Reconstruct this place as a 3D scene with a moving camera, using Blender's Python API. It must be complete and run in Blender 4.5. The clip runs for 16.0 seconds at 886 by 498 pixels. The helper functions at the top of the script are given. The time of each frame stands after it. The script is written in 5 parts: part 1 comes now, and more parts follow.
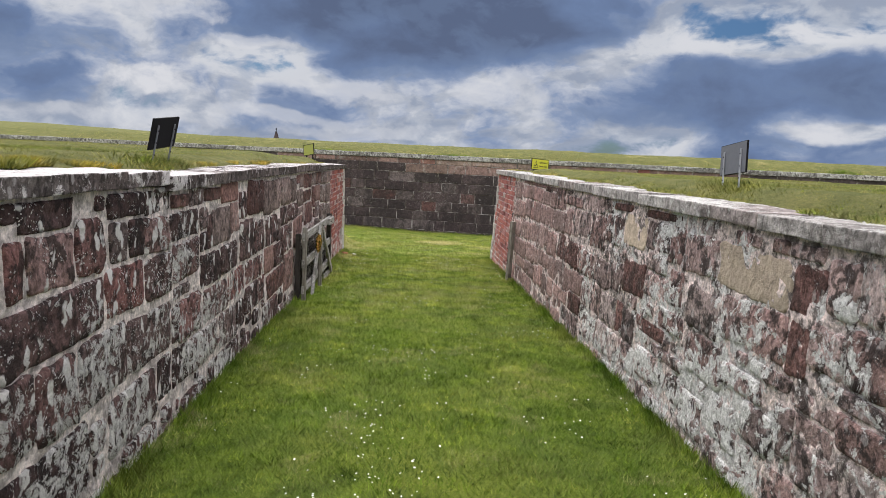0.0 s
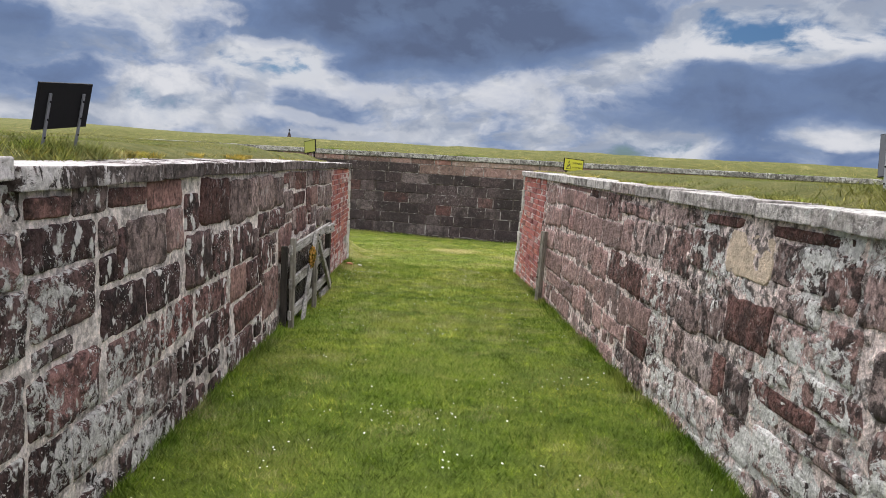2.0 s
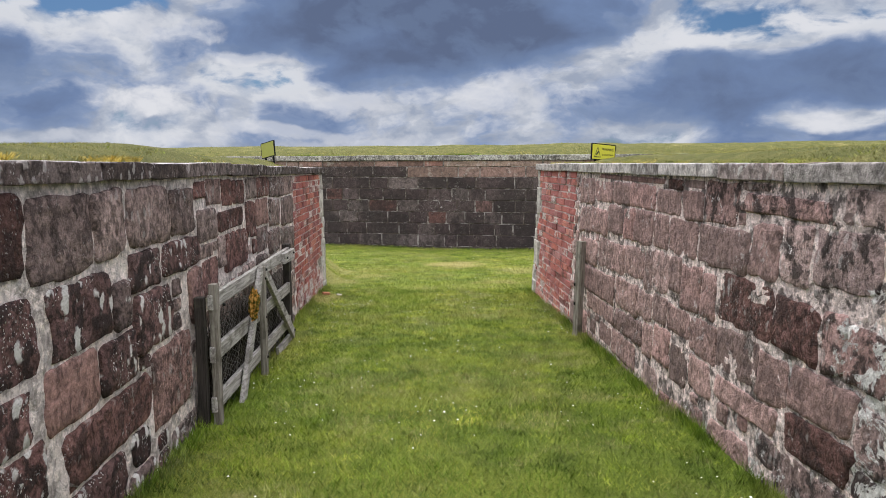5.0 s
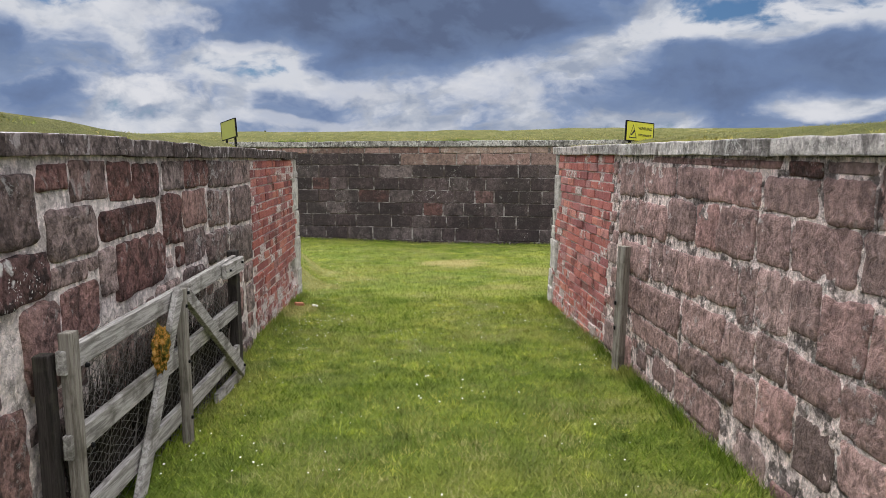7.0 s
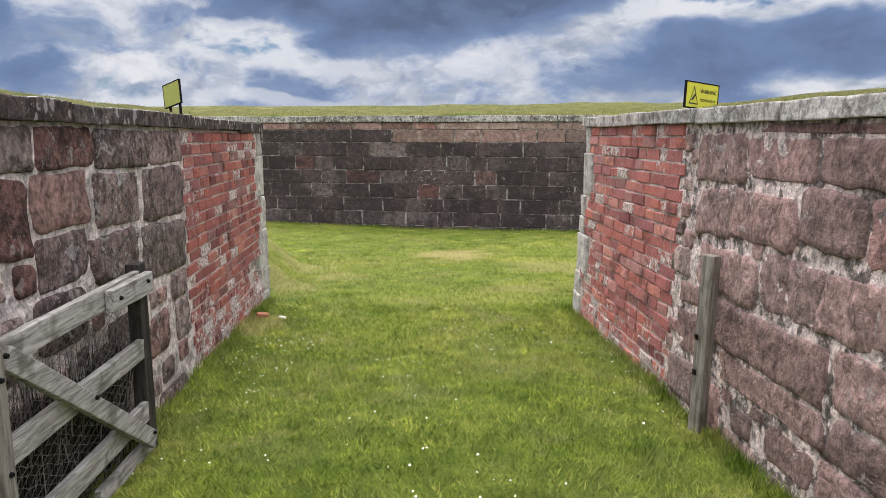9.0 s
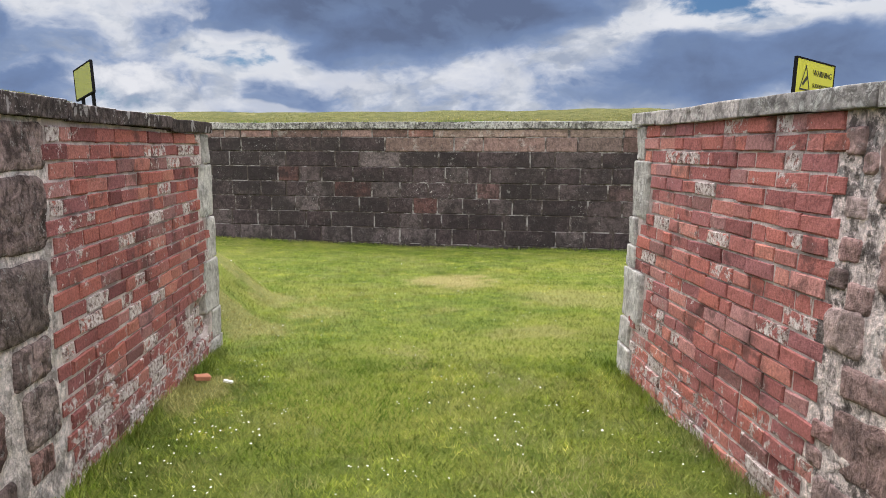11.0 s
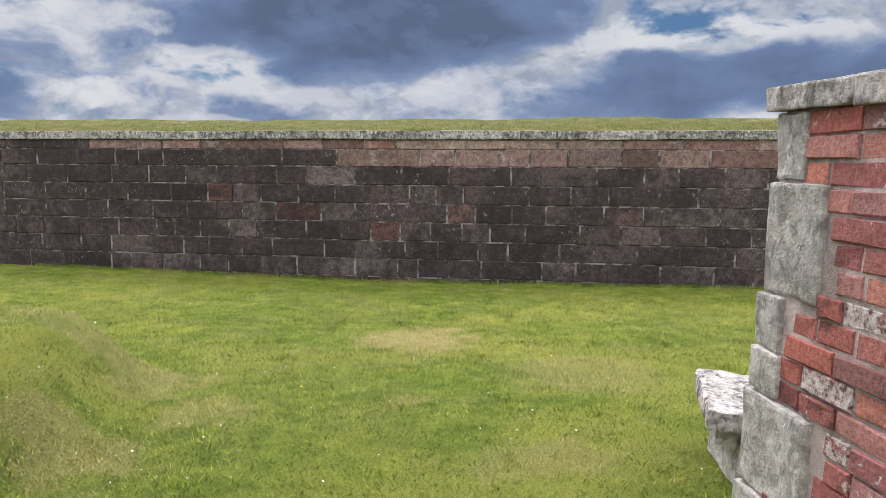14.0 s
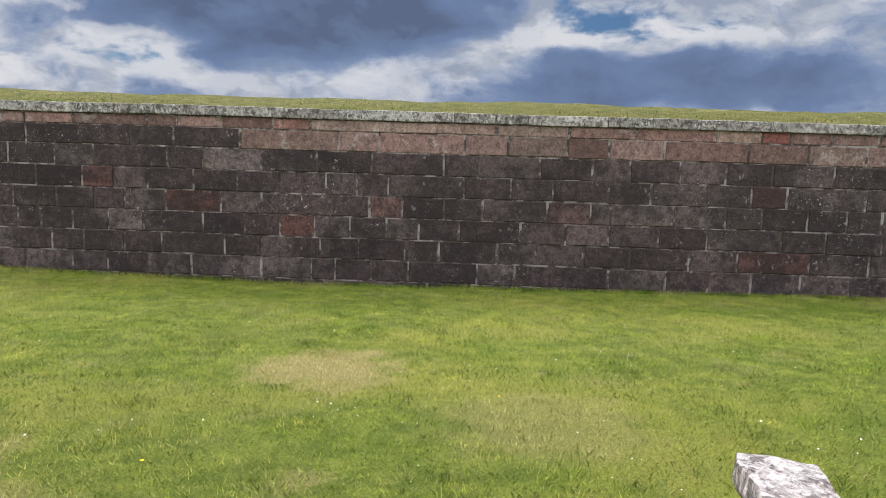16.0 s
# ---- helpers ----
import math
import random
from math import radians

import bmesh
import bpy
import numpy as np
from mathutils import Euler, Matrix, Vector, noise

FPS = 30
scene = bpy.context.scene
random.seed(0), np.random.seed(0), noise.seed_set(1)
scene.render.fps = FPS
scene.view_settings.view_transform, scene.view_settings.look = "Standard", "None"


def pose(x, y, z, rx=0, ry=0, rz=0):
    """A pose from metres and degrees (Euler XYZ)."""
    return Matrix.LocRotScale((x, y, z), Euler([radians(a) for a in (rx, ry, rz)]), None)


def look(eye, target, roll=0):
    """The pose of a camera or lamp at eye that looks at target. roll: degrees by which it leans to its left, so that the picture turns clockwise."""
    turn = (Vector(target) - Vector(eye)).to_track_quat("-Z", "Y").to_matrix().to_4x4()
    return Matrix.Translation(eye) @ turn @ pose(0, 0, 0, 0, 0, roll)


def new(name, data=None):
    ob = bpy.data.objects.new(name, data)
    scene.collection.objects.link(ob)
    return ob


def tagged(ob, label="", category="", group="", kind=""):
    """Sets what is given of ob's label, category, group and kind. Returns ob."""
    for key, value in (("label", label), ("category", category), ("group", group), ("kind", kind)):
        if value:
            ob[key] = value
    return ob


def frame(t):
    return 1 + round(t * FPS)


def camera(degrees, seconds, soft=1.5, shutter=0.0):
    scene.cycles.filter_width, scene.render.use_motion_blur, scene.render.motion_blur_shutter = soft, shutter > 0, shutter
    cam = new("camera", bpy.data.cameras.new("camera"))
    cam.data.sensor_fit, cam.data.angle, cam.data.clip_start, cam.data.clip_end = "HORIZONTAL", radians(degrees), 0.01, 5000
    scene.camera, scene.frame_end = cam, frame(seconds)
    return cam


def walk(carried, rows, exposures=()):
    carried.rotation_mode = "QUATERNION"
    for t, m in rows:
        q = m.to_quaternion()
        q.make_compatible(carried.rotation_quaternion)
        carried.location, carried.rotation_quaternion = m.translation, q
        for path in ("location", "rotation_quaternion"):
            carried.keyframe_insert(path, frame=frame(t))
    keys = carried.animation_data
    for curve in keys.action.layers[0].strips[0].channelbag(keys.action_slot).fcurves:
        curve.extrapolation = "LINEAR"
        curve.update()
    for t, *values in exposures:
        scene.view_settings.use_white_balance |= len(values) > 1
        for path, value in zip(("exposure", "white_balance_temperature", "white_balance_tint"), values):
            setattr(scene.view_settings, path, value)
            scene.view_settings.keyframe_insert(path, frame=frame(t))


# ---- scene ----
cam = camera(65.4, 16.0, 0.9)
METRES, EYE, TILT, LEAN, TURN = 13.5, 1.5, -4.8, 0.0, 0.0
ROWS = [
    (0.0, 0.0, 0.0, 0.0, 0.13, -2.6, -2.79),
    (0.5, -0.0017, 0.0306, 0.0007, 0.4, -2.49, -3.16),
    (1.0, -0.0021, 0.0624, 0.0025, 0.77, -2.37, -3.45),
    (1.5, -0.005, 0.0944, 0.0027, 1.05, -2.32, -3.57),
    (2.0, -0.0068, 0.1256, 0.0049, 1.22, -2.4, -3.4),
    (2.5, -0.0083, 0.1569, 0.0035, 1.31, -2.33, -2.97),
    (3.0, -0.0097, 0.1904, 0.0076, 1.29, -2.46, -2.34),
    (3.5, -0.0135, 0.222, 0.007, 1.13, -2.36, -1.61),
    (4.0, -0.0161, 0.2527, 0.0114, 0.84, -2.32, -0.77),
    (4.5, -0.0166, 0.2831, 0.0121, 0.69, -2.01, -0.05),
    (7.0, -0.0199, 0.4423, 0.0181, 0.17, -2.89, 0.09),
    (7.5, -0.0211, 0.4722, 0.0218, 0.05, -3.52, -0.1),
    (8.0, -0.0204, 0.5042, 0.0197, -0.05, -4.02, -0.13),
    (8.5, -0.0205, 0.536, 0.0245, -0.17, -4.4, -0.08),
    (9.0, -0.0246, 0.5677, 0.0239, -0.31, -4.58, 0.0),
    (11.5, -0.0277, 0.7229, 0.0315, -0.81, -3.32, -0.2),
    (12.0, -0.0256, 0.7547, 0.0361, -1.02, -3.05, -0.28),
    (12.5, -0.0263, 0.786, 0.0346, -1.33, -2.76, -0.29),
    (13.0, -0.0245, 0.8154, 0.0389, -1.86, -2.55, -0.2),
    (13.5, -0.0215, 0.8461, 0.0386, -2.46, -2.33, -0.06),
    (14.0, -0.0196, 0.8779, 0.0422, -3.29, -2.34, -0.05),
    (14.5, -0.0184, 0.9079, 0.0411, -4.45, -2.4, -0.16),
    (15.0, -0.0145, 0.9364, 0.0433, -5.92, -2.61, -0.35),
    (15.5, -0.0096, 0.9671, 0.0447, -7.63, -2.8, -0.64),
    (16.0, -0.0071, 0.9945, 0.045, -9.34, -2.95, -0.98),
]
walk(cam, [(t, pose(0, 0, EYE, TILT, LEAN, TURN) @ pose(METRES * x, METRES * y, METRES * z, 90 + pitch, roll, yaw)) for t, x, y, z, yaw, pitch, roll in ROWS],
     [(0.0, 0.0), (4.5, 0.10), (7.0, 0.04), (8.3, 0.18), (11.5, 0.20), (14.0, 0.05), (16.0, 0.03)])

# ---- world, sun, exposure ----
def add(nt, kind, ins=None):
    """A node with its inputs (a value or another node's output socket)."""
    n = nt.nodes.new(kind)
    wire_up(nt, n, ins)
    return n


def wire_up(nt, n, ins):
    for k, v in (ins or {}).items():
        if isinstance(v, bpy.types.NodeSocket):
            nt.links.new(v, n.inputs[k])
        else:
            n.inputs[k].default_value = v


def fmath(nt, op, a, b=0.0, clamp=False):
    n = add(nt, "ShaderNodeMath", {0: a, 1: b})
    n.operation, n.use_clamp = op, clamp
    return n.outputs[0]


def vmath(nt, op, a, b=(0, 0, 0)):
    n = add(nt, "ShaderNodeVectorMath", {0: a, 1: b})
    n.operation = op
    return n.outputs["Value"] if op in ("LENGTH", "DOT_PRODUCT") else n.outputs[0]


def noise_of(nt, vec, scale, detail=4.0, rough=0.55, distort=0.0, kind="ShaderNodeTexNoise"):
    return add(nt, kind, {"Vector": vec, "Scale": scale, "Detail": detail, "Roughness": rough, "Distortion": distort}).outputs["Fac"]


def span(nt, v, lo, hi, to0=0.0, to1=1.0):
    n = add(nt, "ShaderNodeMapRange")
    n.interpolation_type = "SMOOTHSTEP"
    wire_up(nt, n, {"Value": v, "From Min": lo, "From Max": hi, "To Min": to0, "To Max": to1})
    return n.outputs[0]


def mixc(nt, fac, a, b, blend="MIX"):
    n = add(nt, "ShaderNodeMix")
    n.data_type, n.blend_type = "RGBA", blend
    for i, v in ((0, fac), (6, a), (7, b)):
        if isinstance(v, bpy.types.NodeSocket):
            nt.links.new(v, n.inputs[i])
        else:
            n.inputs[i].default_value = v if i == 0 else (*v, 1)
    return n.outputs[2]


def ramp(nt, v, stops, mode="LINEAR"):
    n = add(nt, "ShaderNodeValToRGB", {"Fac": v})
    n.color_ramp.interpolation = mode
    els = n.color_ramp.elements
    while len(els) < len(stops):
        els.new(0.5)
    for e, (p, c) in zip(els, stops):
        e.position, e.color = p, (*c, 1)
    return n.outputs[0]


SUN_ELEV, SUN_AZ = radians(50), radians(-14)   # azimuth clockwise from straight ahead
world = bpy.data.worlds.new("sky")
scene.world = world
world.use_nodes = True
wt = world.node_tree
wt.nodes.clear()
sky = add(wt, "ShaderNodeTexSky")
sky.sky_type, sky.sun_disc, sky.sun_elevation, sky.sun_rotation = "NISHITA", False, SUN_ELEV, SUN_AZ
way = add(wt, "ShaderNodeTexCoord").outputs["Generated"]
sep = add(wt, "ShaderNodeSeparateXYZ", {0: way})
stretch = vmath(wt, "MULTIPLY", way, (1.0, 1.0, 1.75))
warp = add(wt, "ShaderNodeTexNoise", {"Vector": stretch, "Scale": 6.0, "Detail": 4.0}).outputs["Color"]
warp = vmath(wt, "SUBTRACT", warp, (0.5, 0.5, 0.5))
way_w = vmath(wt, "ADD", way, vmath(wt, "MULTIPLY", warp, (0.13, 0.08, 0.07)))
puffs = vmath(wt, "ADD", stretch, vmath(wt, "MULTIPLY", warp, (0.10, 0.10, 0.08)))


def cloud_bank(az, el, wide, high, soft=0.6):
    """A soft blob of the sky round a direction (degrees), wide and high in degrees, with a ragged edge."""
    a, e = radians(az), radians(el)
    c = (math.sin(a) * math.cos(e), math.cos(a) * math.cos(e), math.sin(e))
    off = vmath(wt, "SUBTRACT", way_w, c)
    r = vmath(wt, "LENGTH", vmath(wt, "MULTIPLY", off, (1 / math.sin(radians(wide)), 0.7 / math.sin(radians(wide)), 1 / math.sin(radians(high)))))
    return span(wt, r, 1.0 + soft, 1.0 - soft)


def density(vec):
    big = noise_of(wt, vec, 3.4, 2.0, 0.5)
    fine = noise_of(wt, vec, 8.5, 12.0, 0.55)
    return fmath(wt, "ADD", fmath(wt, "MULTIPLY", big, 0.40), fmath(wt, "MULTIPLY", fine, 0.60))


dens = density(puffs)
above = density(vmath(wt, "ADD", puffs, (-0.008, 0.0, 0.030)))
lit = fmath(wt, "SUBTRACT", dens, above)          # the side of each billow that is turned to the sun
BANKS = [  # azimuth, elevation, width, height, thickening
    (-3, 10.6, 14, 3.4, 0.28), (3, 14, 13, 3, 0.14), (25, 5.6, 15, 2.4, 0.13), (-35, 6.0, 9, 3.0, 0.06), (-20, 9.5, 5, 1.6, 0.04),
    (-12.0, 7.2, 6.5, 1.7, -0.115), (10.2, 11.8, 2.4, 1.2, -0.13), (-26, 12.5, 4, 1.2, -0.12), (9.5, 6.8, 7.5, 2.4, -0.09), (-16, 4.6, 10, 1.5, -0.03),
    (22, 9.2, 9, 1.3, -0.08), (29, 3.9, 5, 0.9, -0.16), (-24, 3.0, 12, 1.4, -0.03), (14, 2.6, 9, 1.0, -0.03), (-27, 11.6, 8, 1.6, -0.06),
]
WHITES = [  # azimuth, elevation, width, height, amount
    (-22, 5.0, 4.5, 1.3, 1.0), (-12, 3.0, 8.0, 0.7, 0.5), (-8.0, 5.4, 4.0, 1.2, 0.65), (-23, 10.3, 5.0, 1.2, 0.7), (4.5, 5.8, 5.5, 1.9, 0.55), (20.5, 9.4, 5.0, 0.9, 0.75), (27.5, 9.8, 3.5, 0.7, 0.8),
    (27.8, 3.7, 3.6, 0.8, 0.95), (-16, 8.6, 3.0, 0.6, 0.6), (-27, 2.2, 9.0, 0.7, 0.5), (-6, 2.0, 9.0, 0.6, 0.4),
]
for az, el, wide, high, more in BANKS:
    dens = fmath(wt, "ADD", dens, fmath(wt, "MULTIPLY", cloud_bank(az, el, wide, high), more))
blue = mixc(wt, 1.0, sky.outputs[0], (0.026, 0.040, 0.058), "MULTIPLY")
cloud = ramp(wt, dens, [(0.38, (0.38, 0.46, 0.62)), (0.43, (0.52, 0.57, 0.67)), (0.48, (0.50, 0.54, 0.63)), (0.53, (0.28, 0.36, 0.54)),
                        (0.61, (0.175, 0.25, 0.43)), (0.78, (0.12, 0.16, 0.27))])
glow = span(wt, lit, -0.005, 0.052)
thin = span(wt, dens, 0.61, 0.48)
cloud = mixc(wt, fmath(wt, "MULTIPLY", glow, fmath(wt, "MULTIPLY", thin, 0.62)), cloud, (0.82, 0.83, 0.87))
cloud = mixc(wt, fmath(wt, "MULTIPLY", span(wt, lit, 0.005, -0.06), 0.45), cloud, (0.17, 0.235, 0.38))
billow = noise_of(wt, puffs, 13.0, 8.0, 0.58)
for az, el, wide, high, most in WHITES:      # sunlit heaps
    body = cloud_bank(az, el, wide, high, 0.7)
    heap = fmath(wt, "ADD", body, fmath(wt, "MULTIPLY", fmath(wt, "SUBTRACT", billow, 0.5), 2.8))
    heap = fmath(wt, "MULTIPLY", span(wt, heap, 0.40, 1.10), span(wt, body, 0.02, 0.35))
    cloud = mixc(wt, fmath(wt, "MULTIPLY", heap, most), cloud, (0.78, 0.79, 0.84))
seen = mixc(wt, span(wt, dens, 0.35, 0.42), blue, cloud)
seen = mixc(wt, span(wt, sep.outputs[2], 0.27, 0.65, 0.0, 0.8), seen, (0.607, 0.587, 0.590))
seen = mixc(wt, span(wt, sep.outputs[1], 0.4, -0.4, 0.0, 0.8), seen, (0.588, 0.571, 0.575))
# the cloud sheet is brighter overhead and at the back than in the storm clouds ahead
sheet = fmath(wt, "ADD", span(wt, sep.outputs[2], 0.27, 0.75, 0.88, 3.1), span(wt, sep.outputs[1], 0.45, -0.5, 0.0, 1.3))
wt.links.new(add(wt, "ShaderNodeOutputWorld").inputs[0],
             add(wt, "ShaderNodeBackground", {"Color": seen, "Strength": sheet}).outputs[0])

sun = new("sun", bpy.data.lights.new("sun", "SUN"))
sun.data.energy, sun.data.angle, sun.data.color = 3.6, radians(25), (1.0, 0.97, 0.92)
sun.matrix_world = look((0, 0, 60), (-math.sin(SUN_AZ) * math.cos(SUN_ELEV), -math.cos(SUN_AZ) * math.cos(SUN_ELEV), 60 - math.sin(SUN_ELEV)))


# ---- materials ----
def surface(name, rough=0.9, bump=0.3, dist=0.01):
    """A new material with its tree, Principled node, world-size coordinates and a function that ends it."""
    m = bpy.data.materials.new(name)
    m.use_nodes = True
    nt = m.node_tree
    nt.nodes.clear()
    bs = add(nt, "ShaderNodeBsdfPrincipled", {"Roughness": rough, "Specular IOR Level": 0.12 if rough > 0.65 else 0.4})
    nt.links.new(add(nt, "ShaderNodeOutputMaterial").inputs[0], bs.outputs[0])
    pos = add(nt, "ShaderNodeNewGeometry").outputs["Position"]

    def done(color, height=None, strength=bump, roughness=None):
        nt.links.new(bs.inputs["Base Color"], color)
        if height is not None:
            b = add(nt, "ShaderNodeBump", {"Height": height, "Strength": strength, "Distance": dist})
            nt.links.new(bs.inputs["Normal"], b.outputs[0])
        if roughness is not None:
            nt.links.new(bs.inputs["Roughness"], roughness)
        return m
    return nt, pos, done


def chance(nt):
    return add(nt, "ShaderNodeObjectInfo").outputs["Random"]


def rock(name, palette, lichen=0.5, spots=0.5, white=(0.66, 0.65, 0.63), dark=0.5, lichen_scale=7.0, near=None, cut=0.57, rough_face=1.0, spread=0.28, dot_cut=0.49, soot=0.0, calm=0.0, on_top=0.0, dot_scale=17.0):
    """Weathered stone: each piece its own tone, with grain, dark crust, pale lichen and small white spots.
    near: (y0, y1), the stretch over which the lichen thins out."""
    nt, pos, done = surface(name, 0.93, 1.0, 0.034 * rough_face)
    r = chance(nt)
    base = ramp(nt, r, palette)
    r2 = fmath(nt, "FRACT", fmath(nt, "MULTIPLY", r, 37.7))
    base = mixc(nt, 1.0, base, add(nt, "ShaderNodeCombineColor", {i: span(nt, r2, 0, 1, 1 - spread, 1 + spread) for i in range(3)}).outputs[0], "MULTIPLY")
    grain = noise_of(nt, pos, 34, 8, 0.72)
    mid = noise_of(nt, pos, 9, 7, 0.68)
    worn = noise_of(nt, vmath(nt, "MULTIPLY", pos, (1.0, 1.0, 0.8)), 15, 5, 0.6, 1.2)      # hollows and tooling left by the weather
    col = mixc(nt, 1.0, base, ramp(nt, grain, [(0.32, (0.50, 0.49, 0.49)), (0.68, (1.45, 1.43, 1.42))]), "MULTIPLY")
    col = mixc(nt, 1.0, col, ramp(nt, worn, [(0.36, (0.45, 0.44, 0.44)), (0.47, (0.95, 0.95, 0.95)), (0.62, (1.35, 1.33, 1.33))]), "MULTIPLY")
    col = mixc(nt, calm, col, base)
    crust = fmath(nt, "MULTIPLY", span(nt, mid, 0.49, 0.57), dark)
    col = mixc(nt, crust, col, (0.03, 0.025, 0.025))
    if soot:
        old = fmath(nt, "ADD", fmath(nt, "MULTIPLY", noise_of(nt, pos, 0.8, 4, 0.6), 0.7), fmath(nt, "MULTIPLY", noise_of(nt, pos, 4.5, 5, 0.65), 0.3))
        col = mixc(nt, fmath(nt, "MULTIPLY", span(nt, old, 0.42, 0.56), soot), col, (0.028, 0.025, 0.026))
    patch = noise_of(nt, pos, lichen_scale, 10, 0.75, 0.6)
    lim = span(nt, noise_of(nt, pos, 1.3, 2), 0.35, 0.65, 0.09, -0.06)
    if near:
        y = add(nt, "ShaderNodeSeparateXYZ", {0: pos}).outputs[1]
        zed = add(nt, "ShaderNodeSeparateXYZ", {0: pos}).outputs[2]
        lim = fmath(nt, "ADD", lim, span(nt, y, near[0], near[1], -0.075, 0.10))
        lim = fmath(nt, "ADD", lim, span(nt, zed, 0.7, -0.1, 0.02, -0.045))
    if on_top:      # the pale cover spreads wider on faces that look up
        up = add(nt, "ShaderNodeSeparateXYZ", {0: add(nt, "ShaderNodeNewGeometry").outputs["Normal"]}).outputs[2]
        lim = fmath(nt, "SUBTRACT", lim, span(nt, up, 0.35, 0.85, 0.0, on_top))
    cover = span(nt, fmath(nt, "SUBTRACT", patch, lim), cut, cut + 0.035)
    pale = mixc(nt, span(nt, grain, 0.35, 0.65), tuple(c * 0.55 for c in white), white)
    col = mixc(nt, fmath(nt, "MULTIPLY", cover, lichen), col, pale)
    shift = vmath(nt, "MULTIPLY", add(nt, "ShaderNodeTexNoise", {"Vector": pos, "Scale": 16.0, "Detail": 3.0}).outputs["Color"], (0.07, 0.07, 0.07))
    cell = add(nt, "ShaderNodeTexVoronoi", {"Vector": vmath(nt, "MULTIPLY", vmath(nt, "ADD", pos, shift), (1.0, 1.0, 0.5)), "Scale": dot_scale})
    dot = fmath(nt, "MULTIPLY", span(nt, cell.outputs["Distance"], 0.36, 0.26), span(nt, noise_of(nt, pos, 3.5, 3), dot_cut, dot_cut + 0.04))
    speck = add(nt, "ShaderNodeTexVoronoi", {"Vector": vmath(nt, "ADD", pos, shift), "Scale": 60.0})
    fleck = fmath(nt, "MULTIPLY", span(nt, speck.outputs["Distance"], 0.30, 0.2), span(nt, noise_of(nt, pos, 6.0, 3), 0.5, 0.6))
    col = mixc(nt, fmath(nt, "MULTIPLY", fmath(nt, "MAXIMUM", dot, fleck), spots), col, white)
    high = fmath(nt, "ADD", fmath(nt, "MULTIPLY", mid, 1.4), fmath(nt, "ADD", fmath(nt, "MULTIPLY", grain, 0.4), fmath(nt, "ADD", fmath(nt, "MULTIPLY", worn, 0.8), fmath(nt, "MULTIPLY", cover, 0.12))))
    return done(col, high)


def mortar_material(name, tone, stain=0.5, from_=0.44):
    nt, pos, done = surface(name, 0.95, 0.9, 0.012)
    g, m = noise_of(nt, pos, 70, 5, 0.7), noise_of(nt, pos, 5, 6, 0.65)
    col = mixc(nt, g, tuple(c * 0.62 for c in tone), tuple(min(1, c * 1.3) for c in tone))
    col = mixc(nt, fmath(nt, "MULTIPLY", span(nt, m, from_, from_ + 0.15), stain), col, (0.07, 0.055, 0.05))
    return done(col, fmath(nt, "ADD", g, fmath(nt, "MULTIPLY", m, 2)))


def brick_material(name, pale, dim, hold):
    """Soft red brick; a share of the bricks has lost its face to white flaking."""
    nt, pos, done = surface(name, 0.9, 0.8, 0.008)
    r = chance(nt)
    base = ramp(nt, r, [(0.0, (0.16, 0.062, 0.062)), (0.2, (0.28, 0.105, 0.098)), (0.45, (0.345, 0.122, 0.098)), (0.62, (0.24, 0.100, 0.103)),
                        (0.8, (0.42, 0.175, 0.135)), (0.9, (0.33, 0.17, 0.165)), (1.0, (0.17, 0.085, 0.08))])
    r2 = fmath(nt, "FRACT", fmath(nt, "MULTIPLY", r, 53.3))
    g, m = noise_of(nt, pos, 70, 6, 0.72), noise_of(nt, pos, 9, 6, 0.65, 0.5)
    col = mixc(nt, 1.0, base, ramp(nt, g, [(0.3, (0.5 * dim, 0.5 * dim, 0.5 * dim)), (0.7, (1.4 * dim, 1.38 * dim, 1.38 * dim))]), "MULTIPLY")
    col = mixc(nt, fmath(nt, "MULTIPLY", span(nt, noise_of(nt, pos, 5, 6, 0.65), 0.54, 0.66), 0.65), col, (0.07, 0.045, 0.043))
    lost = fmath(nt, "ADD", noise_of(nt, pos, 17, 8, 0.72, 0.4), span(nt, r2, 1 - pale, 1.02 - pale, 0.0, 0.20))
    lost = fmath(nt, "ADD", lost, span(nt, noise_of(nt, pos, 1.4, 3), 0.35, 0.65, -0.05, 0.05))
    zed = add(nt, "ShaderNodeSeparateXYZ", {0: pos}).outputs[2]
    lost = fmath(nt, "ADD", lost, span(nt, zed, 0.25, -0.5, 0.0, 0.12))      # salts drawn up from the ground
    col = mixc(nt, fmath(nt, "MULTIPLY", span(nt, lost, hold, hold + 0.06), 0.88), col, ramp(nt, noise_of(nt, pos, 38, 6, 0.75), [(0.40, (0.09, 0.065, 0.062)), (0.47, (0.42, 0.36, 0.34)), (0.62, (0.74, 0.70, 0.69))]))
    return done(col, fmath(nt, "ADD", g, fmath(nt, "ADD", m, fmath(nt, "MULTIPLY", lost, -0.6))))


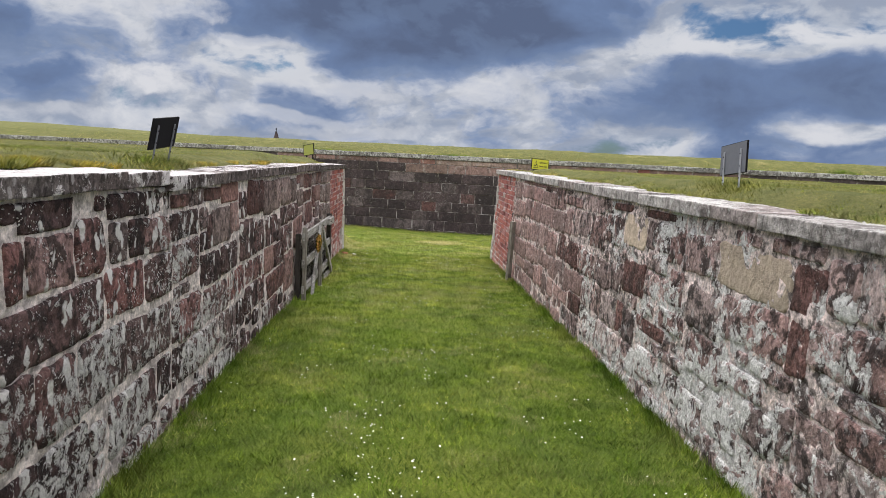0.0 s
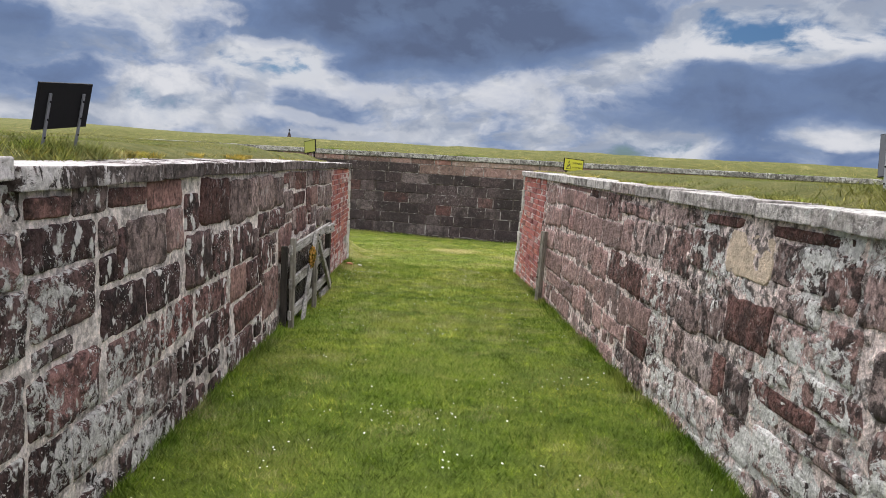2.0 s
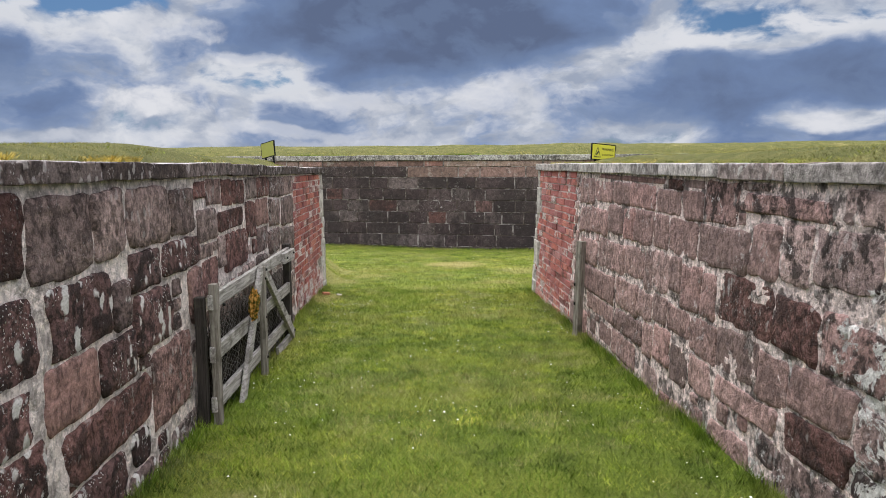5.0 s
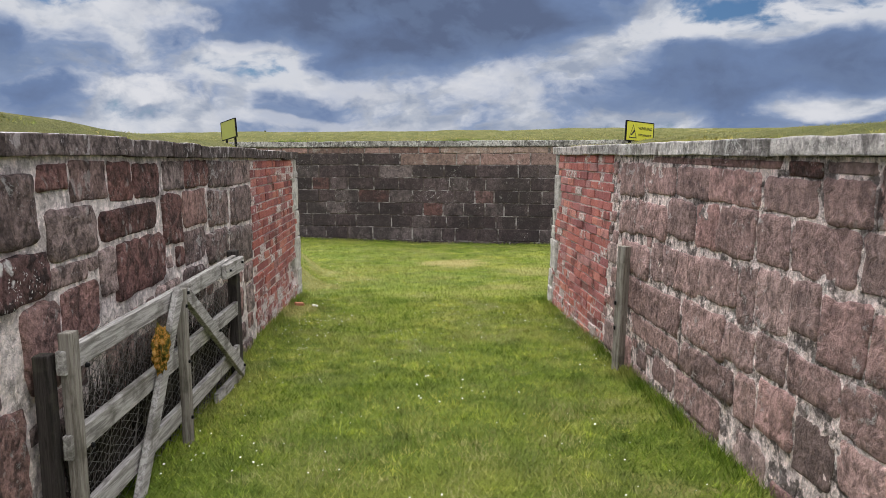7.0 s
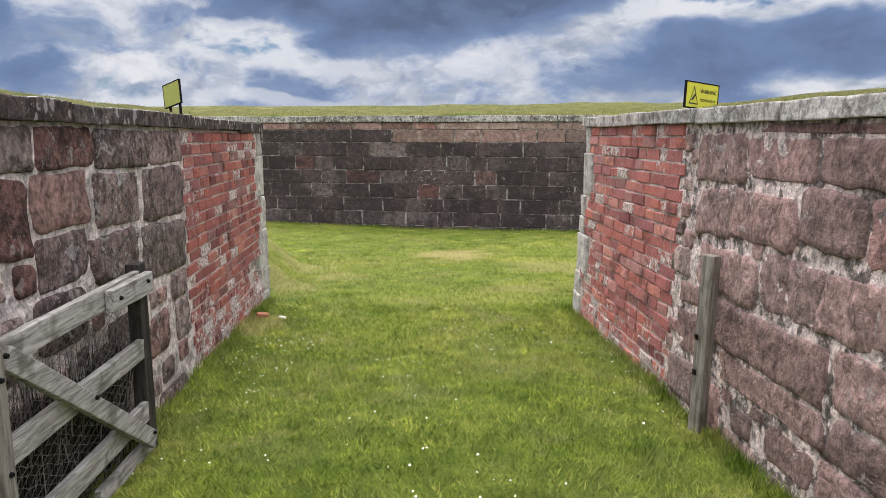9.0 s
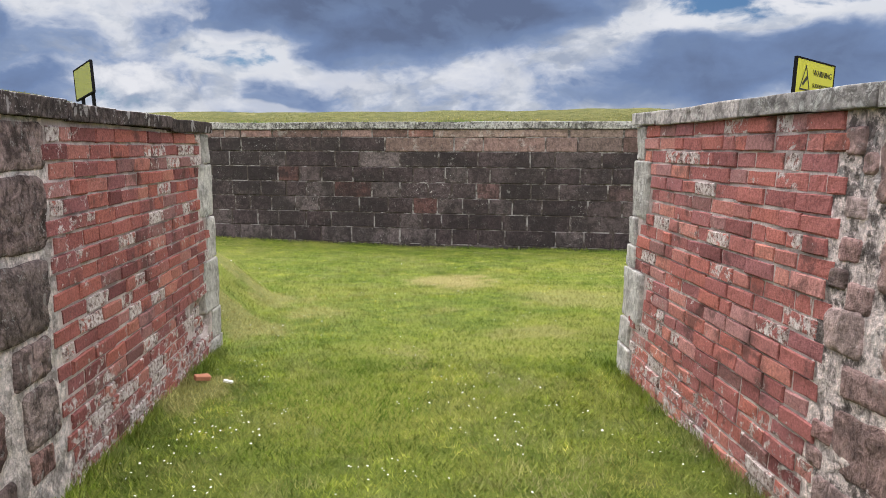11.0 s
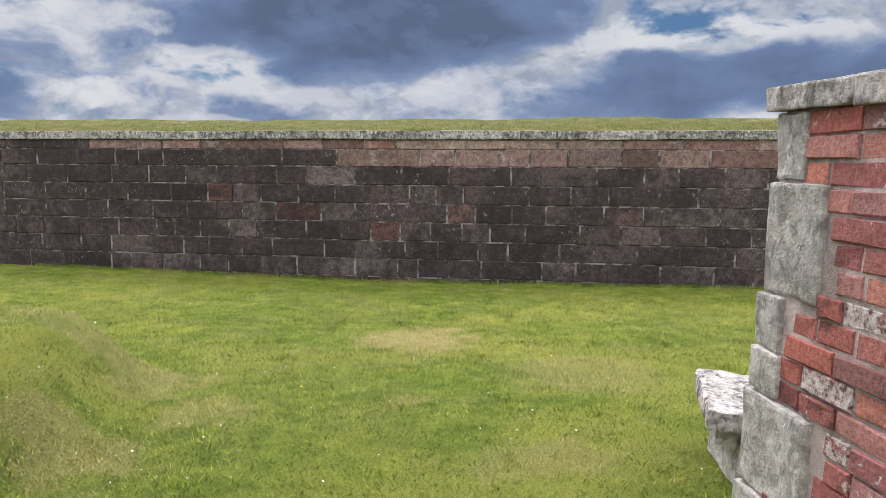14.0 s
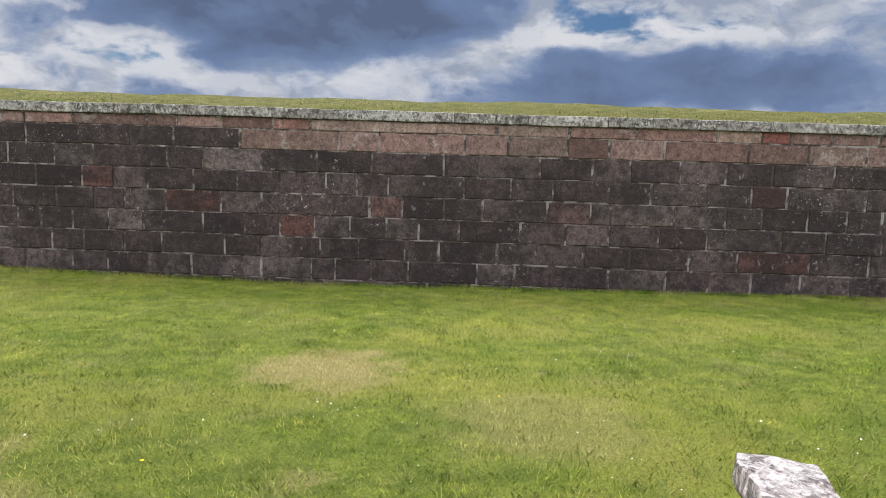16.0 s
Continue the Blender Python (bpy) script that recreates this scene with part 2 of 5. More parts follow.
def straw_patch(nt, pos):
    """Raked, straw-coloured patches in the lawn of the ditch, and others on the bank."""
    wob = vmath(nt, "MULTIPLY", vmath(nt, "SUBTRACT", add(nt, "ShaderNodeTexNoise", {"Vector": pos, "Scale": 2.6, "Detail": 6.0, "Roughness": 0.7}).outputs["Color"], (0.5, 0.5, 0.5)), (1.3, 1.5, 0.0))
    p = vmath(nt, "ADD", pos, wob)
    out = 0.0
    for c, r, k in (((-0.15, 19.1), 0.60, 1.0), ((-2.35, 17.4), 0.45, 0.6), ((-3.0, 17.7), 0.5, 0.5), ((-2.1, 15.7), 0.4, 0.6), ((-1.65, 16.6), 0.35, 0.45), ((0.6, 15.6), 0.35, 0.45), ((1.3, 17.6), 0.7, 0.45), ((-1.95, 13.8), 0.25, 0.6)):
        d = vmath(nt, "LENGTH", vmath(nt, "MULTIPLY", vmath(nt, "SUBTRACT", p, (*c, 0)), (1, 1, 0)))
        out = fmath(nt, "MAXIMUM", out, span(nt, d, r * 1.35, r * 0.6, 0.0, k))
    return out


def grass_ground():
    nt, pos, done = surface("turf", 0.95, 1.0, 0.03)
    z = add(nt, "ShaderNodeSeparateXYZ", {0: pos}).outputs[2]
    fine_n, mid_n, big_n = noise_of(nt, pos, 60, 6, 0.75), noise_of(nt, pos, 4.5, 5, 0.6), noise_of(nt, pos, 0.5, 4, 0.55)
    lush = mixc(nt, span(nt, mid_n, 0.35, 0.65), (0.115, 0.163, 0.028), (0.198, 0.248, 0.048))
    lush = mixc(nt, span(nt, big_n, 0.45, 0.65), lush, (0.25, 0.27, 0.06))
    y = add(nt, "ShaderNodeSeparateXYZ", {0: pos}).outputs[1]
    # tint runs along y: darker and greener before y 4, unchanged past 16
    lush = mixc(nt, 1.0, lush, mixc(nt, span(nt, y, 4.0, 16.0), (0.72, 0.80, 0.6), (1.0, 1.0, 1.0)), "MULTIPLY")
    dry = mixc(nt, span(nt, mid_n, 0.35, 0.7), (0.115, 0.125, 0.042), (0.175, 0.172, 0.064))
    col = mixc(nt, span(nt, z, 0.9, 1.3), lush, dry)
    bare = fmath(nt, "MAXIMUM", fmath(nt, "MULTIPLY", span(nt, noise_of(nt, pos, 1.1, 5, 0.6, 0.4), 0.6, 0.72), 0.65), straw_patch(nt, pos))
    col = mixc(nt, bare, col, (0.30, 0.27, 0.12))
    col = mixc(nt, 1.0, col, ramp(nt, fine_n, [(0.25, (0.35, 0.38, 0.3)), (0.75, (1.5, 1.45, 1.4))]), "MULTIPLY")
    return done(col, fmath(nt, "ADD", fine_n, fmath(nt, "MULTIPLY", mid_n, 1.5)))


def blade_material(name, a, b, c):
    nt, pos, done = surface(name, 0.7)
    isl = add(nt, "ShaderNodeNewGeometry").outputs["Random Per Island"]
    patch = span(nt, noise_of(nt, pos, 1.6, 5, 0.6), 0.42, 0.64)
    col = mixc(nt, patch, ramp(nt, isl, [(0, tuple(v * 0.75 for v in a)), (0.6, a), (1, b)]), ramp(nt, isl, [(0, a), (0.5, b), (1, c)]))
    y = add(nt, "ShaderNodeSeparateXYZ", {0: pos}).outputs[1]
    tuft = fmath(nt, "ADD", fmath(nt, "MULTIPLY", noise_of(nt, pos, 4.0, 5, 0.7), 0.6), fmath(nt, "MULTIPLY", noise_of(nt, pos, 16.0, 4, 0.7), 0.4))
    col = mixc(nt, 1.0, col, ramp(nt, tuft, [(0.38, (0.42, 0.47, 0.40)), (0.5, (1.0, 1.0, 0.97)), (0.62, (1.85, 1.72, 1.5))]), "MULTIPLY")
    clump = noise_of(nt, vmath(nt, "ADD", pos, (3.0, 9.0, 0.0)), 2.6, 5, 0.7)
    col = mixc(nt, 1.0, col, ramp(nt, clump, [(0.40, (0.66, 0.74, 0.62)), (0.5, (1.0, 1.0, 1.0)), (0.60, (1.32, 1.26, 1.2))]), "MULTIPLY")
    broad = noise_of(nt, pos, 0.75, 4, 0.6)
    col = mixc(nt, span(nt, broad, 0.5, 0.68, 0.0, 0.42), col, mixc(nt, isl, (0.26, 0.26, 0.07), (0.46, 0.42, 0.16)))
    dull = noise_of(nt, vmath(nt, "ADD", pos, (7.0, 3.0, 0.0)), 1.9, 5, 0.65)      # greyer, mossy places
    col = mixc(nt, span(nt, dull, 0.50, 0.62, 0.0, 0.55), col, mixc(nt, isl, (0.14, 0.175, 0.062), (0.27, 0.285, 0.125)))
    col = mixc(nt, span(nt, broad, 0.48, 0.34, 0.0, 0.5), col, mixc(nt, isl, (0.11, 0.20, 0.025), (0.22, 0.33, 0.045)))
    # tint runs along y: darker up to y 4, slightly brighter past 13
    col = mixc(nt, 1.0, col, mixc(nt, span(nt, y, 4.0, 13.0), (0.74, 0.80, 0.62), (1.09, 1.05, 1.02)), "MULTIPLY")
    thatch = noise_of(nt, vmath(nt, "ADD", pos, (1.0, 5.0, 0.0)), 1.5, 9, 0.78)      # dry clippings and thin places
    col = mixc(nt, span(nt, thatch, 0.53, 0.62, 0.0, 0.55), col, mixc(nt, isl, (0.24, 0.23, 0.10), (0.50, 0.46, 0.24)))
    rank = noise_of(nt, vmath(nt, "ADD", pos, (8.0, 1.0, 0.0)), 2.2, 7, 0.75)      # rank, bright growth
    col = mixc(nt, span(nt, rank, 0.55, 0.64, 0.0, 0.7), col, mixc(nt, isl, (0.16, 0.25, 0.02), (0.36, 0.44, 0.06)))
    col = mixc(nt, straw_patch(nt, pos), col, mixc(nt, isl, (0.36, 0.32, 0.11), (0.66, 0.58, 0.27)))
    return done(col)


def plain(name, color, rough=0.6, metal=0.0, vary=0.25, scale=25.0, bump=0.2):
    nt, pos, done = surface(name, rough, bump, 0.004)
    nt.nodes["Principled BSDF"].inputs["Metallic"].default_value = metal
    n = noise_of(nt, pos, scale, 6, 0.65)
    col = mixc(nt, n, tuple(c * (1 - vary) for c in color), tuple(min(1, c * (1 + vary)) for c in color))
    return done(col, n)


def old_wood(name, pale, dim, axis):
    """Silvered timber with grain running along one axis of the world."""
    nt, pos, done = surface(name, 0.9, 0.7, 0.005)
    k = [38.0, 38.0, 38.0]
    k[axis] = 2.5
    g = noise_of(nt, vmath(nt, "MULTIPLY", pos, tuple(k)), 1.6, 6, 0.7, 0.6)
    m = noise_of(nt, pos, 7, 4)
    col = mixc(nt, span(nt, g, 0.35, 0.65), dim, pale)
    col = mixc(nt, fmath(nt, "MULTIPLY", span(nt, m, 0.52, 0.68), 0.6), col, (0.07, 0.065, 0.05))
    return done(col, g)


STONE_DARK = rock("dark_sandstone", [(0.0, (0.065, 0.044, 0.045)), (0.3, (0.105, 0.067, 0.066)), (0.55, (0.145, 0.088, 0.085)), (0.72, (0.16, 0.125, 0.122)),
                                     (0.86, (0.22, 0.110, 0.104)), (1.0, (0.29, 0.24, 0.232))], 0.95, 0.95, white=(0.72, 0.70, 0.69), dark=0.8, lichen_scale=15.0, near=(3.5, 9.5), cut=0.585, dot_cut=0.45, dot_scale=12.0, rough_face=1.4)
STONE_RED = rock("red_sandstone", [(0.0, (0.20, 0.155, 0.152)), (0.3, (0.29, 0.215, 0.208)), (0.55, (0.34, 0.262, 0.252)), (0.75, (0.27, 0.175, 0.165)),
                                   (0.93, (0.43, 0.37, 0.36)), (0.965, (0.37, 0.27, 0.26)), (1.0, (0.40, 0.30, 0.285))], 0.95, 0.2, white=(0.82, 0.81, 0.80), dark=0.85, lichen_scale=7.5, near=(5.5, 10.0), cut=0.585)
STONE_FAR = rock("blackened_ashlar", [(0.0, (0.068, 0.052, 0.056)), (0.4, (0.086, 0.066, 0.070)), (0.7, (0.104, 0.083, 0.086)), (0.93, (0.145, 0.12, 0.123)), (1.0, (0.13, 0.066, 0.063))],
                 0.8, 0.18, dark=0.4, lichen_scale=26.0, cut=0.65, spread=0.15, dot_cut=0.62, soot=0.66, calm=0.35, rough_face=0.6)
STONE_PINK = rock("pink_ashlar", [(0.0, (0.185, 0.122, 0.113)), (0.4, (0.23, 0.172, 0.16)), (0.7, (0.25, 0.158, 0.145)), (0.85, (0.28, 0.215, 0.19)), (1.0, (0.22, 0.092, 0.082))],
                  0.3, 0.0, dark=0.3, lichen_scale=5.0, cut=0.6, rough_face=0.5, soot=0.12, calm=0.4)
STONE_GREY = rock("grey_dressed_stone", [(0.0, (0.42, 0.40, 0.38)), (0.5, (0.49, 0.47, 0.45)), (1.0, (0.55, 0.53, 0.51))], 0.75, 0.3, white=(0.74, 0.73, 0.72), dark=0.3, lichen_scale=14.0, cut=0.58, rough_face=0.6, calm=0.5, spread=0.14)
STONE_CAP = rock("lichened_coping_stone", [(0.0, (0.22, 0.20, 0.195)), (0.4, (0.36, 0.34, 0.33)), (0.75, (0.45, 0.43, 0.42)), (1.0, (0.18, 0.14, 0.135))], 0.75, 0.25, dark=0.45, lichen_scale=8.0, cut=0.60, rough_face=0.6, on_top=0.12, calm=0.25)
STONE_CAP_DARK = rock("dark_coping_stone", [(0.0, (0.075, 0.058, 0.056)), (0.35, (0.11, 0.088, 0.085)), (0.62, (0.15, 0.128, 0.124)), (0.8, (0.085, 0.066, 0.063)), (0.93, (0.13, 0.11, 0.107)), (1.0, (0.28, 0.265, 0.26))], 0.95, 0.35, white=(0.66, 0.62, 0.62), dark=0.6, lichen_scale=8.0, near=(4.3, 5.4), cut=0.535, rough_face=0.6, on_top=0.22)
STONE_TAN = rock("tan_sandstone", [(0.0, (0.44, 0.36, 0.285)), (1.0, (0.47, 0.39, 0.31))], 0.3, 0.0, dark=0.15, cut=0.70, calm=0.6, rough_face=0.6)
STONE_OX = rock("oxblood_sandstone", [(0.0, (0.135, 0.076, 0.070)), (1.0, (0.185, 0.105, 0.096))], 0.6, 0.3, dark=0.6, cut=0.64, dot_cut=0.55, rough_face=1.4)
STONE_PLAIN = rock("plain_pink_sandstone", [(0.0, (0.27, 0.155, 0.14)), (1.0, (0.31, 0.20, 0.18))], 0.2, 0.1, dark=0.2, cut=0.7, dot_cut=0.6, rough_face=0.4)
STONE_SLAB = rock("pinkish_white_slab", [(0.0, (0.34, 0.31, 0.31)), (1.0, (0.38, 0.345, 0.345))], 0.85, 0.3, white=(0.74, 0.72, 0.72), dark=0.65, lichen_scale=10.0, cut=0.56, rough_face=0.7, on_top=0.06)
STONE_CAP_FAR = rock("spotted_coping_stone", [(0.0, (0.24, 0.235, 0.228)), (1.0, (0.34, 0.335, 0.325))], 0.95, 0.6, white=(0.60, 0.60, 0.59), dark=0.65, lichen_scale=14.0, cut=0.585, rough_face=0.5, on_top=0.15)
MORTAR_PALE = rock("pale_mortar", [(0.0, (0.58, 0.525, 0.505)), (1.0, (0.58, 0.525, 0.505))], 0.55, 0.25, white=(0.76, 0.73, 0.72), dark=0.45, lichen_scale=12.0, cut=0.60, rough_face=0.9, calm=0.3)
STONE_BROWN = rock("brown_rubble_stone", [(0.0, (0.15, 0.115, 0.112)), (0.3, (0.25, 0.19, 0.18)), (0.55, (0.33, 0.25, 0.235)), (0.75, (0.27, 0.22, 0.21)), (0.9, (0.26, 0.135, 0.12)), (1.0, (0.36, 0.28, 0.265))],
                   0.55, 0.25, dark=0.55, lichen_scale=12.0, cut=0.60, dot_cut=0.54, rough_face=1.3)
STONE_ROSE = rock("rose_sandstone", [(0.0, (0.21, 0.155, 0.148)), (0.3, (0.315, 0.215, 0.203)), (0.6, (0.375, 0.255, 0.24)), (0.8, (0.295, 0.175, 0.165)), (1.0, (0.39, 0.30, 0.285))],
                  0.6, 0.12, white=(0.62, 0.58, 0.565), dark=0.38, lichen_scale=11.0, cut=0.61, dot_cut=0.58, rough_face=0.85, spread=0.2, calm=0.3)
MORTAR_RED = rock("weathered_mortar", [(0.0, (0.50, 0.43, 0.415)), (1.0, (0.50, 0.43, 0.415))], 0.95, 0.2, white=(0.80, 0.785, 0.775), dark=0.8, lichen_scale=9.0, near=(5.5, 10.0), cut=0.585)
MORTAR_BRICK = mortar_material("brick_mortar", (0.58, 0.49, 0.47), 0.5)
MORTAR_FAR = mortar_material("sooty_mortar", (0.33, 0.31, 0.31), 0.97, 0.395)
BRICK_FLAKED = brick_material("flaking_brick", 0.15, 1.05, 0.60)
BRICK_RED = brick_material("red_brick", 0.08, 1.28, 0.615)
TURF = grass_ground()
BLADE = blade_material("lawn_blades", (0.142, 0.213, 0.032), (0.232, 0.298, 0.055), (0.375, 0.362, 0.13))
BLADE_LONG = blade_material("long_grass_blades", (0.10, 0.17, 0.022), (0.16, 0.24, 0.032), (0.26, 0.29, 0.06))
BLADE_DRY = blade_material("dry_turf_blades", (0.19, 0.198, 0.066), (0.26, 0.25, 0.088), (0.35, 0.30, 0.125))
def stalk_material():
    nt, pos, done = surface("dead_stalks", 0.85)
    isl = add(nt, "ShaderNodeNewGeometry").outputs["Random Per Island"]
    # most are near-black: the shade of the gap is put into their colour
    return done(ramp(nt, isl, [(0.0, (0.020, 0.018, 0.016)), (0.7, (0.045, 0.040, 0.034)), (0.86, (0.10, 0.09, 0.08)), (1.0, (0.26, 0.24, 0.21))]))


STALK = stalk_material()
MOSS = blade_material("yellow_moss", (0.30, 0.22, 0.045), (0.40, 0.28, 0.06), (0.34, 0.29, 0.09))
WOOD = old_wood("silvered_wood", (0.44, 0.425, 0.41), (0.17, 0.16, 0.152), 1)
WOOD_UP = old_wood("grey_post_wood", (0.30, 0.28, 0.25), (0.13, 0.115, 0.10), 2)
WOOD_DARK = old_wood("dark_post_wood", (0.055, 0.048, 0.045), (0.02, 0.018, 0.017), 2)
BLACK = plain("black_coated_metal", (0.006, 0.006, 0.007), 0.75)
GREY_METAL = plain("grey_panel_back", (0.115, 0.122, 0.138), 0.6, 0.0)
STEEL = plain("galvanised_steel", (0.42, 0.43, 0.45), 0.4, 0.7)
YELLOW = plain("faded_yellow_sign", (0.50, 0.49, 0.035), 0.5, vary=0.1)
YELLOW_PALE = plain("bleached_yellow_sign", (0.30, 0.32, 0.07), 0.5, vary=0.15)
INK = plain("sign_ink", (0.02, 0.02, 0.015), 0.6)
WIRE = plain("weathered_wire", (0.16, 0.155, 0.15), 0.6, 0.2)
PETAL = plain("white_petals", (0.85, 0.85, 0.80), 0.7, vary=0.05)
YELLOW_PETAL = plain("yellow_petals", (0.80, 0.62, 0.02), 0.7, vary=0.1)
BROKEN = plain("broken_brick", (0.42, 0.19, 0.12), 0.9)
def moss_clump_material():
    nt, pos, done = surface("mossy_leaf_clump", 0.95, 1.0, 0.02)
    n = noise_of(nt, pos, 28, 6, 0.7)
    return done(ramp(nt, n, [(0.36, (0.035, 0.04, 0.01)), (0.47, (0.12, 0.09, 0.015)), (0.53, (0.36, 0.17, 0.03)), (0.62, (0.55, 0.33, 0.12))]), n)


SACK = moss_clump_material()


# ---- mesh helpers ----
def mesh_of(name, verts, faces, material, smooth=False):
    me = bpy.data.meshes.new(name)
    me.from_pydata([tuple(v) for v in verts], [], faces)
    me.materials.append(material)
    if smooth:
        me.polygons.foreach_set("use_smooth", [True] * len(me.polygons))
    me.update()
    return me


def part(name, me, parent, label="", m=None):
    """One mesh object under a thing or a part."""
    ob = new(name, me)
    ob.parent = parent
    if m is not None:
        ob.matrix_local = m
    return tagged(ob, label) if label else ob


def box_mesh(name, size, material, bevel=0.006, wobble=0.0, cuts=0, seed=0):
    """A bevelled block centred on its origin, with edges worn by a wobble."""
    bm = bmesh.new()
    bmesh.ops.create_cube(bm, size=1.0)
    bmesh.ops.scale(bm, vec=size, verts=bm.verts)
    if cuts:
        bmesh.ops.subdivide_edges(bm, edges=bm.edges[:], cuts=cuts, use_grid_fill=True)
    if bevel:
        sharp = [e for e in bm.edges if e.calc_face_angle(0) > 0.5]
        bmesh.ops.bevel(bm, geom=sharp, offset=bevel, segments=2, affect="EDGES", profile=0.6)
    if wobble:
        for v in bm.verts:
            v.co += noise.noise_vector(v.co * 6 + Vector((seed * 7.3, seed, 0))) * wobble + noise.noise_vector(v.co * 17 + Vector((seed, 0, 3))) * wobble * 0.5
    me = bpy.data.meshes.new(name)
    bm.to_mesh(me)
    bm.free()
    me.materials.append(material)
    return me


def bar_mesh(name, a, b, wide, thick, material, seed=0):
    """A worn plank from a to b; wide: across in the plane of x = const, thick: along x."""
    a, b = Vector(a), Vector(b)
    d = b - a
    me = box_mesh(name, (thick, d.length, wide), material, 0.006, 0.004, 2, seed)
    turn = Matrix.Rotation(math.atan2(d.z, math.hypot(d.x, d.y)), 4, "X")
    me.transform(Matrix.Translation((a + b) / 2) @ Matrix.Rotation(-math.atan2(d.x, d.y), 4, "Z") @ turn)
    return me


def tube_mesh(name, pts, radius, material, sides=5):
    verts, faces = [], []
    for i, p in enumerate(pts):
        d = Vector(pts[min(i + 1, len(pts) - 1)]) - Vector(pts[max(i - 1, 0)])
        q = d.to_track_quat("Z", "Y")
        for k in range(sides):
            a = 2 * math.pi * k / sides
            verts.append(Vector(p) + q @ Vector((math.cos(a) * radius, math.sin(a) * radius, 0)))
    for i in range(len(pts) - 1):
        for k in range(sides):
            faces.append((i * sides + k, i * sides + (k + 1) % sides, (i + 1) * sides + (k + 1) % sides, (i + 1) * sides + k))
    faces += [tuple(range(sides))[::-1], tuple(range(len(verts) - sides, len(verts)))]
    return mesh_of(name, verts, faces, material, True)


# ---- plan ----
CAP = 0.086                            # thickness of the coping
LEFT_END, RIGHT_END = 14.98, 14.25     # where the two passage walls end at the ditch
LEFT_BRICK, RIGHT_BRICK = 12.40, 12.00 # where the brickwork begins
THICK = 0.48


def left_top(y):
    return 1.335 + 0.035 * np.clip((4.3 - y) / 0.9, 0.0, 1.0) - 0.014 * np.clip(1.0 - abs(y - 4.7) / 0.9, 0.0, 1.0) - 0.0075 * np.clip(y - 9.2, 0.0, 6.0)


def right_top(y):
    return 1.290 + 0.0038 * y


def left_x(y, z=0.4):
    return -1.60 - 0.053 * (y - 3.5) - 0.012 * (z - 0.4)


def right_x(y, z=0.4):
    return 1.60 - 0.0575 * (y - 4.4) + 0.04 * (z - 0.4)


def far_y(x):
    return 24.3 - 0.2 * x


FAR_TOP, FAR_CAP = 1.635, 0.15


def scarp_y(x):
    """The near edge of the ditch."""
    return LEFT_END + 0.2 * (left_x(LEFT_END) - x) if x < 0 else RIGHT_END - 0.2 * (x - right_x(RIGHT_END))


def floor_z(x, y):
    """The mown floor of the passage and the ditch, with the bank beyond the end of one wall."""
    z = -0.067 - 0.0333 * y if y < 14.5 else -0.55 - 0.056 * (y - 14.5)
    z = max(z, -1.25) + 0.03 * max(0.0, -1.0 - x) * max(0.0, min(1.0, (y - 19) / 4))
    if y > 14.9:
        toe = -2.12 - 0.10 * max(0.0, y - 16.5) + 0.15 * noise.noise((y * 1.1, 2, 2))
        rise = max(0.0, min(1.0, (toe - x) / 0.8))
        rise = 0.5 * rise + 0.5 * rise * rise * (3 - 2 * rise)
        back = max(0.0, min(1.0, (18.3 - y - 0.25 * (x + 3)) / 0.65))
        z += 0.58 * rise * back * back * (3 - 2 * back)
    return z + 0.022 * noise.noise((x * 0.9, y * 0.9, 0)) + 0.009 * noise.noise((x * 3, y * 3, 5))


def top_z(x, y):
    """The turf above the walls and the bank behind the far wall."""
    if y < far_y(x):
        near = min(abs(x - left_x(y)), abs(x - right_x(y)))
        cap = left_top(min(y, 15)) if x < 0 else right_top(min(y, 15))
        k = max(0.0, min(1.0, (near - 0.42) / (0.3 if x < 0 else 0.35)))
        edge_gap = max(0.0, min(1.0, (scarp_y(x) - y) / 1.2))
        flat = 1.425 + 0.07 * math.exp(-((y - 9.6) / 1.3) ** 2) + 0.02 * math.exp(-((y - 4.5) / 2.0) ** 2) if x < 0 else 1.43
        return cap - 0.01 + (flat - cap) * k * (2 - k) * edge_gap + 0.02 * noise.noise((x * 1.3, y * 1.3, 2)) * k
    d = y - far_y(x) - 0.4
    k = max(0.0, min(1.0, d / 2.4))
    crest = 0.44 * k * k * (3 - 2 * k)
    far = max(0, d - 8)
    hill = 0.034 * min(far, 90) * (0.5 + 0.5 * noise.noise((x * 0.012 + 3, y * 0.012, 7)))
    if x < -12:
        hill += 0.45 * math.exp(-((x + 30) / 13) ** 2 - ((y - 46) / 12) ** 2)
    return 1.565 + crest + hill + 0.07 * noise.noise((x * 0.35, y * 0.5, 4)) + 0.03 * noise.noise((x * 1.6, y * 1.6, 9))


def ground_z(x, y):
    low = y < far_y(x) + 0.3 and (y > scarp_y(x) - 0.3 or left_x(y) - 0.3 < x < right_x(y) + 0.3)
    return floor_z(x, y) if low else top_z(x, y)


def lines(lo, hi, step, end, grow=1.25):
    mid = list(np.arange(lo, hi + 1e-6, step))
    out, d = [], step
    v = hi
    while v < end:
        d *= grow
        v += d
        out.append(v)
    back, d, v = [], step, lo
    while v > -end:
        d *= grow
        v -= d
        back.append(v)
    return back[::-1] + mid + out


